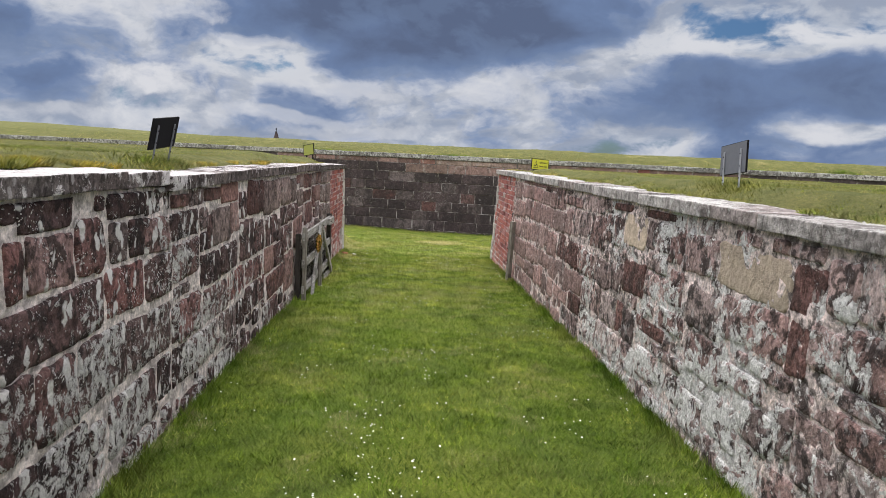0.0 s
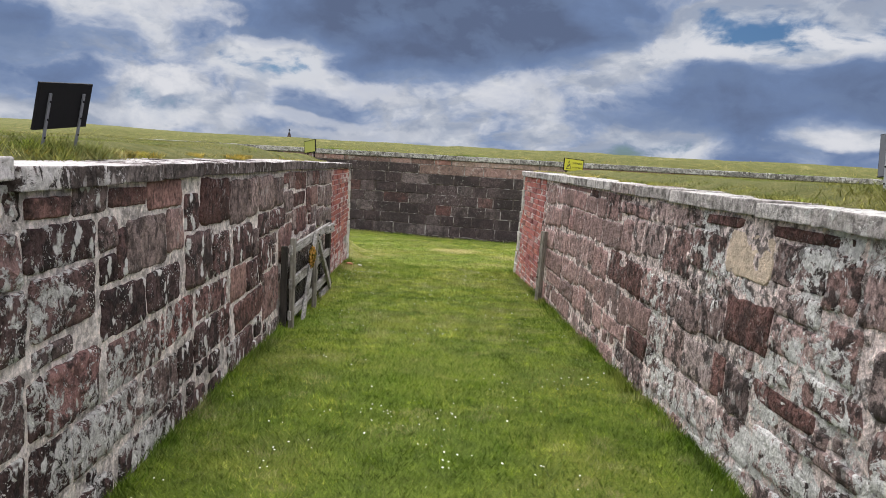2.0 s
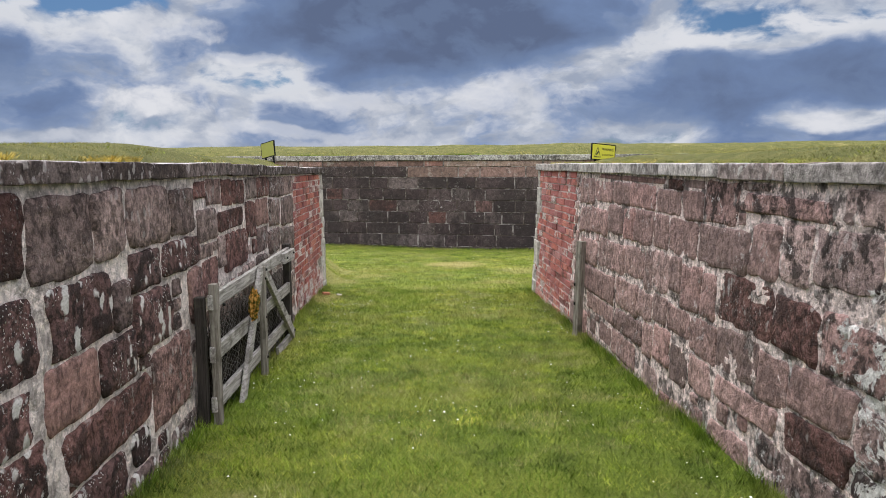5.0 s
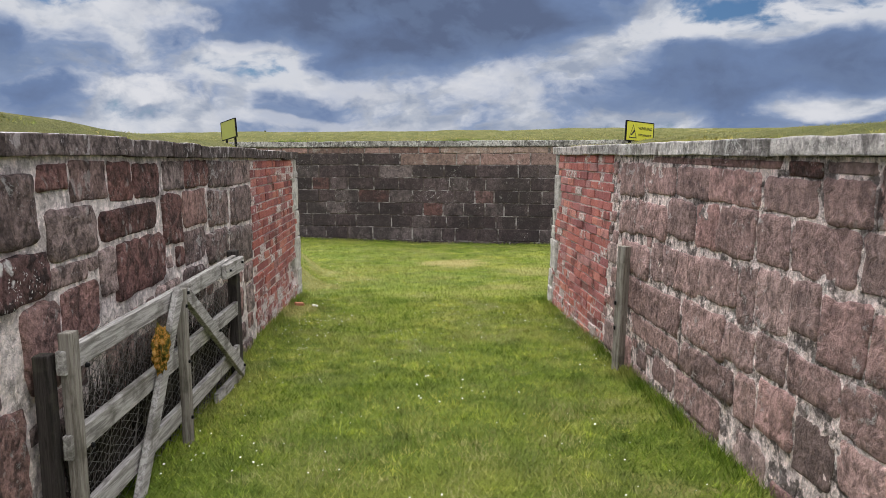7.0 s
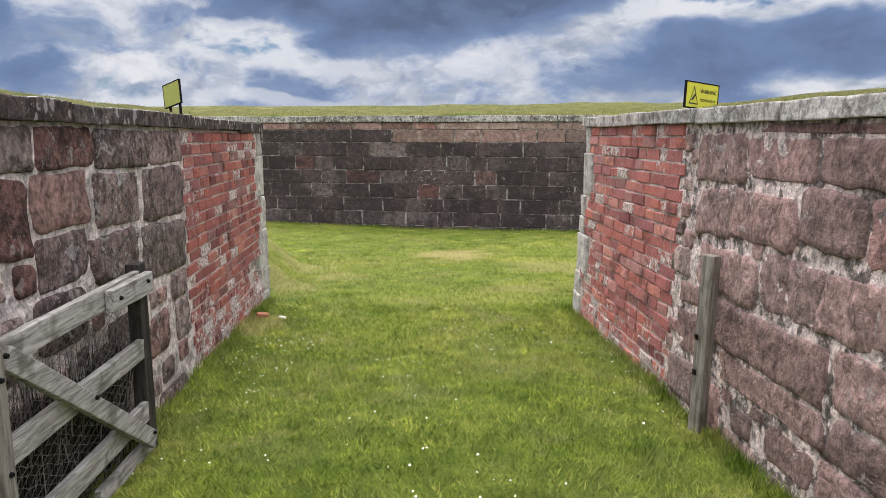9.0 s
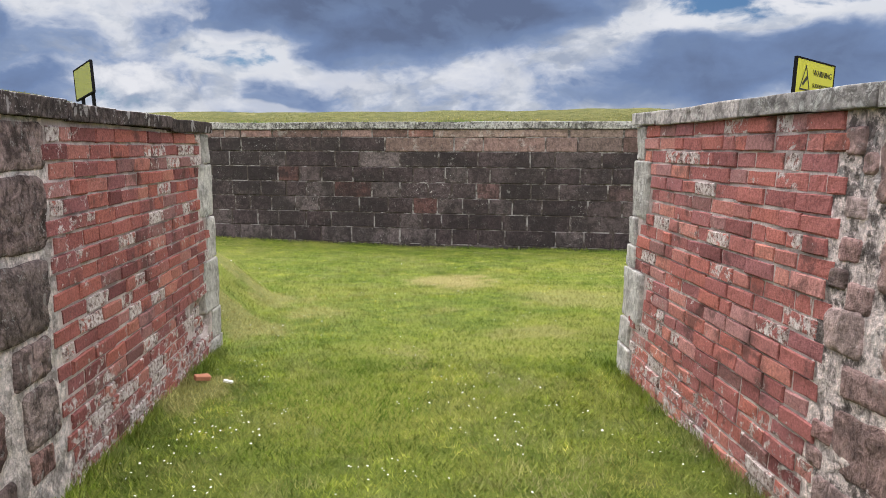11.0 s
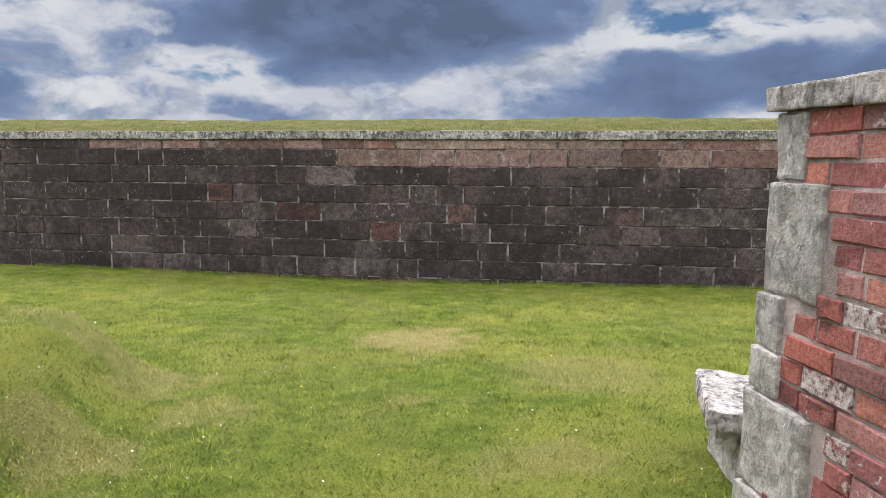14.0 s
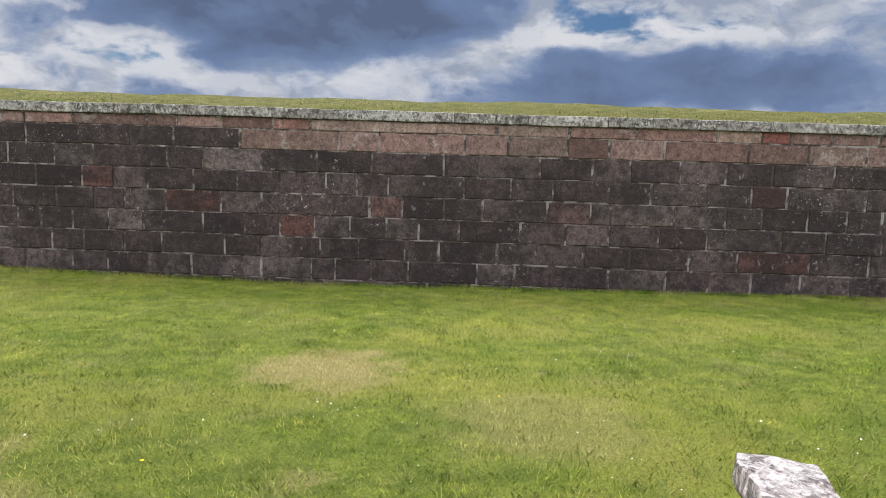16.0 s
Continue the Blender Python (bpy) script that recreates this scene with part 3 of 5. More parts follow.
xs = lines(-4.2, 4.2, 0.12, 26, 1.06)
xs = [v for v in lines(-40, 40, 4.0, 1500) if v < min(xs) - 1] + xs + [v for v in lines(-40, 40, 4.0, 1500) if v > max(xs) + 1]
ys = lines(-6, 33, 0.14, 1500, 1.14)
gv = [(x, y, ground_z(x, y)) for y in ys for x in xs]
nx = len(xs)
gf = [(j * nx + i, j * nx + i + 1, (j + 1) * nx + i + 1, (j + 1) * nx + i) for j in range(len(ys) - 1) for i in range(nx - 1)]
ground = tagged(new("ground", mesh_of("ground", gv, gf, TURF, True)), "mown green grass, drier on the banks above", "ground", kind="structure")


# ---- walls ----
def wall_body(name, face, y0, y1, side, top, material, label, crust, brick):
    """A wall core of mortar along y whose rough face is at face(y, z); side: +1 when it looks towards +x."""
    n, k_up = int((y1 - y0) / 0.045), 48
    verts, faces = [], []
    for i in range(n + 1):
        y = y0 + (y1 - y0) * i / n
        z_top = top(y) - CAP
        for z in np.linspace(-1.1, z_top, k_up):
            d = crust * (noise.noise((y * 5, z * 5, side)) + 0.8 * noise.noise((y * 14, z * 14, side)) + 0.5 * noise.noise((y * 31, z * 31, side)))
            if y > brick:      # joints of the brickwork lie back
                d = 0.30 * d - 0.0005
                if side > 0 and 14.2 < y < 14.9 and -0.5 < z < 0.1:      # the broken-out place by the quoins
                    d -= 0.075 * max(0.0, min(1.0, 1.6 - 2.4 * math.hypot((y - 14.58) / 0.40, (z + 0.2) / 0.30) + 0.9 * noise.noise((y * 7, z * 7, 3))))
            elif y > 7.6:
                d = 0.55 * d
            verts.append((face(y, z) + side * d, y, z))
        verts += [(face(y, 0.4) - side * THICK, y, z_top), (face(y, 0.4) - side * THICK, y, -1.1)]
    k = k_up + 2
    for i in range(n):
        for j in range(k):
            faces.append((i * k + j, i * k + (j + 1) % k, (i + 1) * k + (j + 1) % k, (i + 1) * k + j))
    faces += [tuple(range(k)), tuple(range(n * k, n * k + k))[::-1]]
    me = mesh_of(name, verts, faces, material)
    me.materials.append(MORTAR_BRICK)
    bm = bmesh.new()
    bm.from_mesh(me)
    bmesh.ops.recalc_face_normals(bm, faces=bm.faces)
    for f in bm.faces:
        if f.calc_center_median().y > brick:
            f.material_index = 1
    bm.to_mesh(me)
    bm.free()
    return tagged(new(name, me), label, "wall", kind="structure")


wall_left = wall_body("wall_left", left_x, -6, LEFT_END - 0.02, 1, left_top, MORTAR_PALE, "dark rubble stone wall with pale mortar, brick at its end", 0.008, LEFT_BRICK)
wall_right = wall_body("wall_right", right_x, -6, RIGHT_END - 0.02, -1, right_top, MORTAR_RED, "reddish rubble stone wall crusted with white lichen, brick at its end", 0.011, RIGHT_BRICK)


def stone_mesh(w, h, depth, seed, square=0.34, material=STONE_DARK, rag=0.05):
    """A weathered stone: rounded irregular outline, worn arris, uneven face. x along the wall, y up, z out of it."""
    rnd = random.Random(seed)
    n, ring = 32, []
    tilt = [rnd.uniform(-0.06, 0.06) for _ in range(2)]
    per, cut, off = 2 * (w + h), square * min(w, h) * 0.5, rnd.uniform(0, 90)
    for i in range(n):
        d = per * (i + 0.5) / n
        if d < h:
            x, y = w / 2, d - h / 2
        elif d < h + w:
            x, y = w / 2 - (d - h), h / 2
        elif d < 2 * h + w:
            x, y = -w / 2, h / 2 - (d - h - w)
        else:
            x, y = -w / 2 + (d - 2 * h - w), -h / 2
        over = abs(x) - (w / 2 - cut) + abs(y) - (h / 2 - cut) - cut      # knock the corners off
        if over > 0:
            x -= math.copysign(over * 0.5, x)
            y -= math.copysign(over * 0.5, y)
        k = 1 + rag * 1.5 * noise.noise((x * 9, y * 9, off)) + rag * 0.9 * noise.noise((x * 30, y * 30, off))
        ring.append(((x + tilt[0] * y) * k, (y + tilt[1] * x * min(1, h / w)) * k))
    verts, faces = [], []
    lean = rnd.uniform(-0.25, 0.25) * depth
    edge = min(w, h)
    rings = ((1.0, -0.03), (1.0, depth * 0.35), (1 - min(0.12, 0.014 / edge), depth * 0.9), (0.70, depth), (0.35, depth))
    for r, (k, z) in enumerate(rings):
        for x, y in ring:
            zz = z
            if r > 1:
                zz += lean * x / (w / 2) + (0.55 * noise.noise((x * k * 9, y * k * 9, off)) + 0.3 * noise.noise((x * k * 25, y * k * 25, off))) * max(depth, 0.012)
            verts.append((x * k, y * k, zz))
    for r in range(len(rings) - 1):
        for i in range(n):
            faces.append((r * n + i, r * n + (i + 1) % n, (r + 1) * n + (i + 1) % n, (r + 1) * n + i))
    last = (len(rings) - 1) * n
    verts.append((0, 0, depth))
    faces += [(last + i, last + (i + 1) % n, len(verts) - 1) for i in range(n)]
    return mesh_of("stone", verts, faces, material, True)


def place_on(face, y, z, side, roll=0.0):
    """The pose of a piece on a passage wall: its x along the wall, its y up, its z out of the face."""
    dx = (face(y + 0.5, z) - face(y - 0.5, z))
    along = Vector((dx, 1, 0)).normalized() * side
    slope = face(y, z + 0.5) - face(y, z - 0.5)
    upv = Vector((slope, 0, 1)).normalized()
    out = along.cross(upv).normalized()
    m = Matrix((along, out.cross(along), out)).transposed().to_4x4()
    return Matrix.Translation((face(y, z), y, z)) @ m @ Matrix.Rotation(roll, 4, "Z")


def rubble(wall, face, top, y0, y1, side, material, seed, rows, gap, long_lo, long_hi, depth, split=0.25, rag=0.045):
    rnd = random.Random(seed)
    z = -CAP - 0.02
    for r, h in enumerate(rows):
        y = y0 + rnd.uniform(-0.2, 0.1)
        while y < y1 - 0.08:
            w = rnd.uniform(long_lo, long_hi) * (0.75 + 0.7 * h)
            if y + w > y1 - 0.1:
                w = y1 - y
            zc = top(y + w / 2) + z - h / 2
            wander = 0.035 * noise.noise((y * 0.9, r * 3.1, seed))
            if zc + h / 2 > floor_z(0, y) - 0.05:
                tall = h - gap * rnd.uniform(0.7, 1.3)
                pieces = [(y + w / 2, zc + wander, w - gap * rnd.uniform(0.7, 1.4), tall)]
                if rnd.random() < split and h > 0.19:
                    f = rnd.uniform(0.4, 0.6)
                    pieces = [(y + w / 2, zc + wander + tall / 2 - tall * f / 2 + gap * 0.2, w - gap, tall * f - gap * 0.5),
                              (y + w / 2 + rnd.uniform(-0.01, 0.01), zc + wander - tall / 2 + tall * (1 - f) / 2, w - gap * 1.4, tall * (1 - f) - gap * 0.5)]
                for py, pz, pw, ph in pieces:
                    if pw > 0.05 and ph > 0.04:
                        me = stone_mesh(pw, ph, rnd.uniform(*depth), rnd.random(), rnd.uniform(0.05, 0.34), material, rag)
                        part("stone", me, wall, m=place_on(face, py, pz, side, rnd.uniform(-0.02, 0.02)))
            y += w
        z -= h


def coursed(wall, face, top, stones, tones, side, seed, depth, rag, y0, y1, gap, filler):
    """The stones of a wall one by one, then small pinning stones wherever the joints leave room."""
    rnd = random.Random(seed)
    taken = []

    def lay(a, b, z0, z1, material, square):
        me = stone_mesh(b - a + 0.012, z1 - z0 + 0.010, rnd.uniform(*depth), rnd.random(), square, material, rag)
        part("stone", me, wall, m=place_on(face, (a + b) / 2, (z0 + z1) / 2, side, rnd.uniform(-0.012, 0.012)))
        taken.append((a, b, z0, z1))

    for a, b, z0, z1, tone in stones:
        lay(a, b, z0, z1, tones[tone], rnd.uniform(0.04, 0.26))
    for big in (0.30, 0.22, 0.15, 0.10, 0.07):
        for _ in range(900):
            w, h = big * rnd.uniform(0.9, 1.7), min(0.24, big * rnd.uniform(0.7, 1.0))
            a = rnd.uniform(y0, y1 - w)
            z1 = rnd.uniform(floor_z(0, a) + 0.02, top(a) - CAP - 0.01)
            z0 = z1 - h
            g = gap * (0.75 if big > 0.12 else 0.45)
            if all(min(a + w, q[1]) - max(a, q[0]) < -g or min(z1, q[3]) - max(z0, q[2]) < -g for q in taken):
                lay(a, a + w, z0, z1, filler(a), rnd.uniform(0.1, 0.4))


def brickwork(wall, face, top, y0, y1, side, seed, skip, material, hole=None):
    """Brick facing in mixed bond, courses 83 mm high, down to the turf."""
    rnd = random.Random(seed)
    kinds = {}
    for ln in (0.235, 0.11, 0.16):
        kinds[ln] = []
        for v in range(14):
            w, h, d = ln, 0.070 + rnd.uniform(-0.005, 0.005), rnd.uniform(0.002, 0.015)
            j = lambda a: rnd.uniform(-a, a)
            vs = []
            for k, zz in ((1.0, -0.03), (1.0, d * 0.5), (0.94, d)):
                for sx, sy in ((-1, -1), (0, -1), (1, -1), (1, 1), (0, 1), (-1, 1)):
                    inset = 0.0 if k == 1.0 else 0.005
                    vs.append((sx * (w / 2 - inset) + j(0.004), sy * (h / 2 - inset) + j(0.0035), zz + (j(0.004) if k != 1 else 0)))
            fs = [(r * 6 + i, r * 6 + (i + 1) % 6, (r + 1) * 6 + (i + 1) % 6, (r + 1) * 6 + i) for r in range(2) for i in range(6)]
            fs += [(12, 13, 16, 17), (13, 14, 15, 16)]
            kinds[ln].append(mesh_of("brick", vs, fs, material))
    z, row = top(y1) - CAP - 0.045, 0
    while z > -0.62:
        a, b = y0 + rnd.uniform(-0.015, 0.02), y1 - skip(z)
        y = a - (0.06 if row % 2 else 0)
        while y < b - 0.05:
            ln = rnd.choice((0.235, 0.235, 0.11, 0.235, 0.16))
            if y + ln > b + 0.04:
                ln = 0.11
            if z > floor_z(0, y) - 0.06 and y + ln < b + 0.05:
                m = place_on(face, y + ln / 2, z + 0.004 * noise.noise((y * 2, row, seed)), side, rnd.uniform(-0.012, 0.012))
                if hole and hole[0] < y + ln / 2 < hole[1] and hole[2] < z < hole[3]:      # a broken-out place
                    m = m @ pose(0, 0, -0.045, rnd.uniform(-9, 9), rnd.uniform(-9, 9), rnd.uniform(-14, 14)) if rnd.random() < 0.85 else None
                if m is not None:
                    part("brick", rnd.choice(kinds[ln]), wall, m=m)
            y += ln + 0.013
        z -= 0.083
        row += 1


def coping(wall_face, top, y0, y1, side, seed, group, material):
    """Coping slabs along a passage wall, each a worn slab of its own."""
    rnd = random.Random(seed)
    y = y0
    while y < y1 - 0.05:
        ln = min(rnd.uniform(0.55, 1.15), y1 - y)
        if y1 - y - ln < 0.3:
            ln = y1 - y
        cy = y + ln / 2
        wide = THICK + 0.02
        me = box_mesh("coping_stone", (wide, ln - 0.012, CAP + rnd.uniform(-0.006, 0.006)), material, 0.008, 0.007, 5, rnd.random() * 50)
        ob = new("coping_stone", me)
        ang = math.atan2(wall_face(y) - wall_face(y + ln), ln)
        ob.matrix_world = Matrix.Translation((wall_face(cy, 1.2) + side * 0.045 - side * wide / 2 + rnd.uniform(-0.006, 0.006), cy, top(cy) - CAP / 2 + rnd.uniform(-0.003, 0.003))) @ Matrix.Rotation(ang, 4, "Z") @ Matrix.Rotation(rnd.uniform(-0.008, 0.008), 4, "X")
        tagged(ob, "grey coping slab blotched with lichen, on the passage wall", "coping stone", group)
        y += ln


coping(left_x, left_top, -5.9, LEFT_END + 0.05, 1, 11, "coping of the passage", STONE_CAP_DARK)
coping(right_x, right_top, -5.9, RIGHT_END + 0.05, -1, 12, "coping of the passage", STONE_CAP)


# ---- walls of the ditch ----
def ditch_wall(name, line, x0, x1, side, z0, z1, thick, material, label):
    """A wall core along x on the line y = line(x); side: +1 when its face looks towards +y."""
    n, zs = int((x1 - x0) / 0.5), np.linspace(z0, z1, 8)
    verts, faces = [], []
    for i in range(n + 1):
        x = x0 + (x1 - x0) * i / n
        for z in zs:
            verts.append((x, line(x) + side * 0.006 * noise.noise((x * 4, z * 5, 1)), z))
        verts += [(x, line(x) - side * thick, z1), (x, line(x) - side * thick, z0)]
    k = len(zs) + 2
    for i in range(n):
        for j in range(k):
            faces.append((i * k + j, i * k + (j + 1) % k, (i + 1) * k + (j + 1) % k, (i + 1) * k + j))
    faces += [tuple(range(k)), tuple(range(n * k, n * k + k))[::-1]]
    me = mesh_of(name, verts, faces, material)
    bm = bmesh.new()
    bm.from_mesh(me)
    bmesh.ops.recalc_face_normals(bm, faces=bm.faces)
    bm.to_mesh(me)
    bm.free()
    return tagged(new(name, me), label, "wall", kind="structure")


wall_far = ditch_wall("wall_far", far_y, -34, 32, -1, -1.7, FAR_TOP - FAR_CAP, 0.62, MORTAR_FAR, "blackened ashlar ditch wall below a pale coping")
scarp_left = ditch_wall("wall_scarp_left", scarp_y, -30, left_x(LEFT_END) - THICK, 1, -1.6, left_top(LEFT_END) - CAP, 0.6, STONE_FAR, "dark stone inner wall of the ditch")
scarp_right = ditch_wall("wall_scarp_right", scarp_y, right_x(RIGHT_END) + THICK, 30, 1, -1.6, right_top(RIGHT_END) - CAP, 0.6, STONE_FAR, "dark stone inner wall of the ditch")


def ashlar_mesh(w, h, d, material, rnd):
    vs, j = [], lambda a: rnd.uniform(-a, a)
    for inset, zz in ((0, -0.03), (0, d * 0.4), (0.008, d)):
        for sx, sy in ((-1, -1), (-0.3, -1), (0.35, -1), (1, -1), (1, 1), (0.3, 1), (-0.35, 1), (-1, 1)):
            vs.append((sx * w / 2 - math.copysign(inset, sx) * (abs(sx) == 1) + j(0.006), sy * (h / 2 - inset) + j(0.005), zz + (j(0.003) if inset else 0)))
    fs = [(r * 8 + i, r * 8 + (i + 1) % 8, (r + 1) * 8 + (i + 1) % 8, (r + 1) * 8 + i) for r in range(2) for i in range(8)]
    fs += [(16, 17, 22, 23), (17, 18, 21, 22), (18, 19, 20, 21)]
    return vs, fs


FAR_JOINTS = [  # course by course: where the blocks meet
    (-5.17, -4.79, -4.03, -2.89, -2.43, -1.75, -0.96, -0.41, 2.41, 3.49, 4.49, 5.67, 6.32, 6.73),
    (-5.27, -4.78, -3.94, -3.15, -2.49, -1.47, 0.04, 0.65, 1.94, 2.59, 3.47, 4.09, 4.91, 6.14, 7.01, 7.86),
    (-5.08, -4.35, -3.74, -2.59, -2.04, -1.14, -0.29, 0.54, 1.64, 2.13, 3.08, 3.86, 4.42, 5.16, 5.84, 6.52, 7.42),
    (-5.52, -4.66, -3.93, -3.43, -2.91, -2.19, -1.51, -0.85, -0.15, 0.32, 0.80, 1.95, 2.66, 3.29, 4.12, 4.76, 5.55, 6.24, 6.76, 7.92),
    (-5.03, -4.35, -3.74, -3.27, -2.63, -1.77, -1.14, -0.52, -0.01, 0.52, 1.02, 1.66, 2.24, 3.22, 3.87, 4.17, 5.10, 5.89, 6.42, 7.10, 7.67),
    (-4.61, -4.10, -3.54, -2.99, -2.06, -1.40, -0.86, -0.32, 0.22, 0.78, 1.28, 1.89, 2.83, 3.51, 4.16, 4.91, 5.63, 6.74, 7.39),
    (-5.07, -4.44, -3.94, -3.29, -2.71, -1.72, -1.14, -0.66, -0.23, 0.36, 1.07, 1.59, 2.48, 3.80, 4.50, 5.39, 6.11, 7.18, 8.07),
    (-5.51, -4.88, -4.13, -3.57, -2.95, -2.25, -1.15, -0.37, -0.00, 0.56, 1.13, 2.19, 2.77, 3.35, 4.19, 5.06, 5.70, 6.34, 7.08, 7.81),
]


def ashlar_wall():
    """Coursed blocks on the far wall: single blocks where the walk comes near, one joined part beyond."""
    rnd = random.Random(5)
    slope = math.atan(-0.2)
    rest_v, rest_f = [], []
    z = FAR_TOP - FAR_CAP - 0.004
    for r, (h, m) in enumerate([(0.175, STONE_PINK), (0.305, STONE_PINK)] + [(0.335, STONE_FAR)] * 7):
        x = -33.5 + rnd.random()
        joints = list(FAR_JOINTS[r]) if r < len(FAR_JOINTS) else []
        while x < 31:
            w = rnd.uniform(0.5, 1.15) if r < 2 else rnd.uniform(0.38, 0.92)
            ahead = [q for q in joints if q > x + 0.05]
            if ahead and (x + w > ahead[0] - 0.25 or x >= joints[0] - 0.05):
                w = ahead[0] - x
            near = -7.0 < x < 9.0
            hh = h
            kind = m
            if r == 1 and x < -1.9:
                kind = STONE_FAR
            d = rnd.uniform(0.004, 0.022)
            gap = rnd.uniform(0.012, 0.028)
            vs, fs = ashlar_mesh(w - gap, hh - 0.013 - rnd.random() * 0.012, d, kind, rnd)
            px, pz = x + w / 2, z - h / 2 + 0.012 * noise.noise((x * 0.5, r, 3))
            pm = Matrix.Translation((px, far_y(px), pz)) @ Matrix.Rotation(slope, 4, "Z") @ Matrix.Rotation(math.pi / 2, 4, "X")
            if pz + h / 2 > -1.3:
                if near:
                    part("ashlar_block", mesh_of("ashlar_block", vs, fs, kind), wall_far, m=pm)
                else:
                    b = len(rest_v)
                    rest_v.extend(pm @ Vector(v) for v in vs)
                    rest_f.extend(tuple(b + i for i in f) for f in fs)
            x += w
        z -= h
    tagged(part("ashlar_blocks", mesh_of("ashlar_blocks", rest_v, rest_f, STONE_FAR), wall_far), "", "", kind="stuff")


def long_coping(line, x0, x1, side, top, thick, wide, material, seed, label, group):
    rnd = random.Random(seed)
    x = x0
    while x < x1 - 0.3:
        ln = rnd.uniform(0.8, 1.5)
        cx = x + ln / 2
        me = box_mesh("coping_stone", (ln * 1.018, wide, thick), material, 0.014, 0.008, 3, rnd.random() * 60)
        ob = new("coping_stone", me)
        ang = math.atan(line(cx + 0.5) - line(cx - 0.5))
        ob.matrix_world = Matrix.Translation((cx, line(cx) + side * (0.055 - wide / 2) + rnd.uniform(-0.004, 0.004), top - thick / 2 + rnd.uniform(-0.004, 0.004))) @ Matrix.Rotation(ang, 4, "Z")
        tagged(ob, label, "coping stone", group)
        x += ln


long_coping(far_y, -33, 31, -1, FAR_TOP, FAR_CAP, 0.5, STONE_CAP_FAR, 21, "pale coping slab speckled with dark lichen", "coping of the far wall")
long_coping(scarp_y, -28, left_x(LEFT_END) - THICK, 1, left_top(LEFT_END), CAP, 0.48, STONE_CAP, 22, "grey coping slab at the ditch edge", "coping of the ditch edge")
long_coping(scarp_y, right_x(RIGHT_END) + THICK + 0.05, 28, 1, right_top(RIGHT_END), CAP, 0.48, STONE_CAP, 23, "grey coping slab at the ditch edge", "coping of the ditch edge")


# ---- quoins at the ends of the two walls ----
def quoins(wall, face, top, end, side, heights, widths, seed):
    rnd = random.Random(seed)
    z = top(end) - CAP
    for h, w in zip(heights, widths):
        zc = z - h / 2
        batter = 0.045 * (1.3 - zc)
        depth = THICK + 0.02
        me = box_mesh("quoin", (depth, w + batter, h - 0.008), STONE_GREY, 0.014, 0.010, 5, rnd.random() * 40)
        cy = end - w / 2 + batter / 2
        part("quoin", me, wall, "grey dressed quoin stone", Matrix.Translation((face(cy, zc) + side * (0.016 - depth / 2), cy, zc)))
        z -= h


Q_RIGHT = ((0.24, 0.40, 0.20, 0.16, 0.37, 0.20, 0.30), (0.17, 0.30, 0.13, 0.15, 0.34, 0.16, 0.20))
Q_LEFT = ((0.24, 0.42, 0.34, 0.42, 0.24, 0.30), (0.17, 0.30, 0.15, 0.30, 0.15, 0.22))
quoins(wall_right, right_x, right_top, RIGHT_END, -1, *Q_RIGHT, 31)
quoins(wall_left, left_x, left_top, LEFT_END, 1, *Q_LEFT, 32)


def quoin_skip(top_z0, heights, widths):
    def skip(z):
        top = top_z0 - CAP
        for h, w in zip(heights, widths):
            if top >= z > top - h:
                return w + 0.012
            top -= h
        return widths[-1]
    return skip


# ---- gate leaning by the wall ----
gate = tagged(new("field_gate"), "weathered grey wooden gate with wire netting, leaning by the stone wall", "gate")
GY0, GY1 = 8.62, 11.05


def gate_x(y):
    return -1.735 - 0.036 * (y - 8.6)


def gate_bar(name, ya, ha, yb, hb, wide, thick, dx, material, seed, label=""):
    za = -0.35 - 0.0333 * (ya - 8.6) + ha
    zb = -0.35 - 0.0333 * (yb - 8.6) + hb
    return part(name, bar_mesh(name, (gate_x(ya) + dx, ya, za), (gate_x(yb) + dx, yb, zb), wide, thick, material, seed), gate, label)


gate_bar("back_post", 8.52, -0.08, 8.53, 0.84, 0.06, 0.06, -0.075, WOOD_DARK, 17, "dark upright post behind the gate")
stile = gate_bar("stile", 8.58, -0.08, 8.58, 0.92, 0.06, 0.05, 0.0, WOOD_UP, 1)
for k, (ha, hb) in enumerate(((0.80, 0.90), (0.46, 0.55), (0.13, 0.22))):
    gate_bar("rail", 8.53, ha, 11.02, hb, 0.10, 0.035, -0.012, WOOD, 3 + k)
gate_bar("bottom_board", 10.45, 0.02, 11.05, 0.03, 0.09, 0.035, -0.012, WOOD, 8)
middle = gate_bar("middle_stile", 9.76, -0.05, 9.76, 0.90, 0.06, 0.05, 0.03, WOOD_UP, 9)
gate_bar("brace", 9.72, 0.90, 8.98, -0.10, 0.085, 0.035, 0.034, WOOD, 10)
brace = gate_bar("brace", 9.82, 0.86, 10.98, 0.08, 0.085, 0.035, 0.034, WOOD, 11)
cleat = gate_bar("top_cleat", 10.62, 0.875, 11.08, 0.885, 0.10, 0.04, 0.03, WOOD, 12)
gate_bar("end_post", 11.06, -0.20, 11.06, 0.98, 0.085, 0.07, -0.03, WOOD_DARK, 13, "dark upright end post")
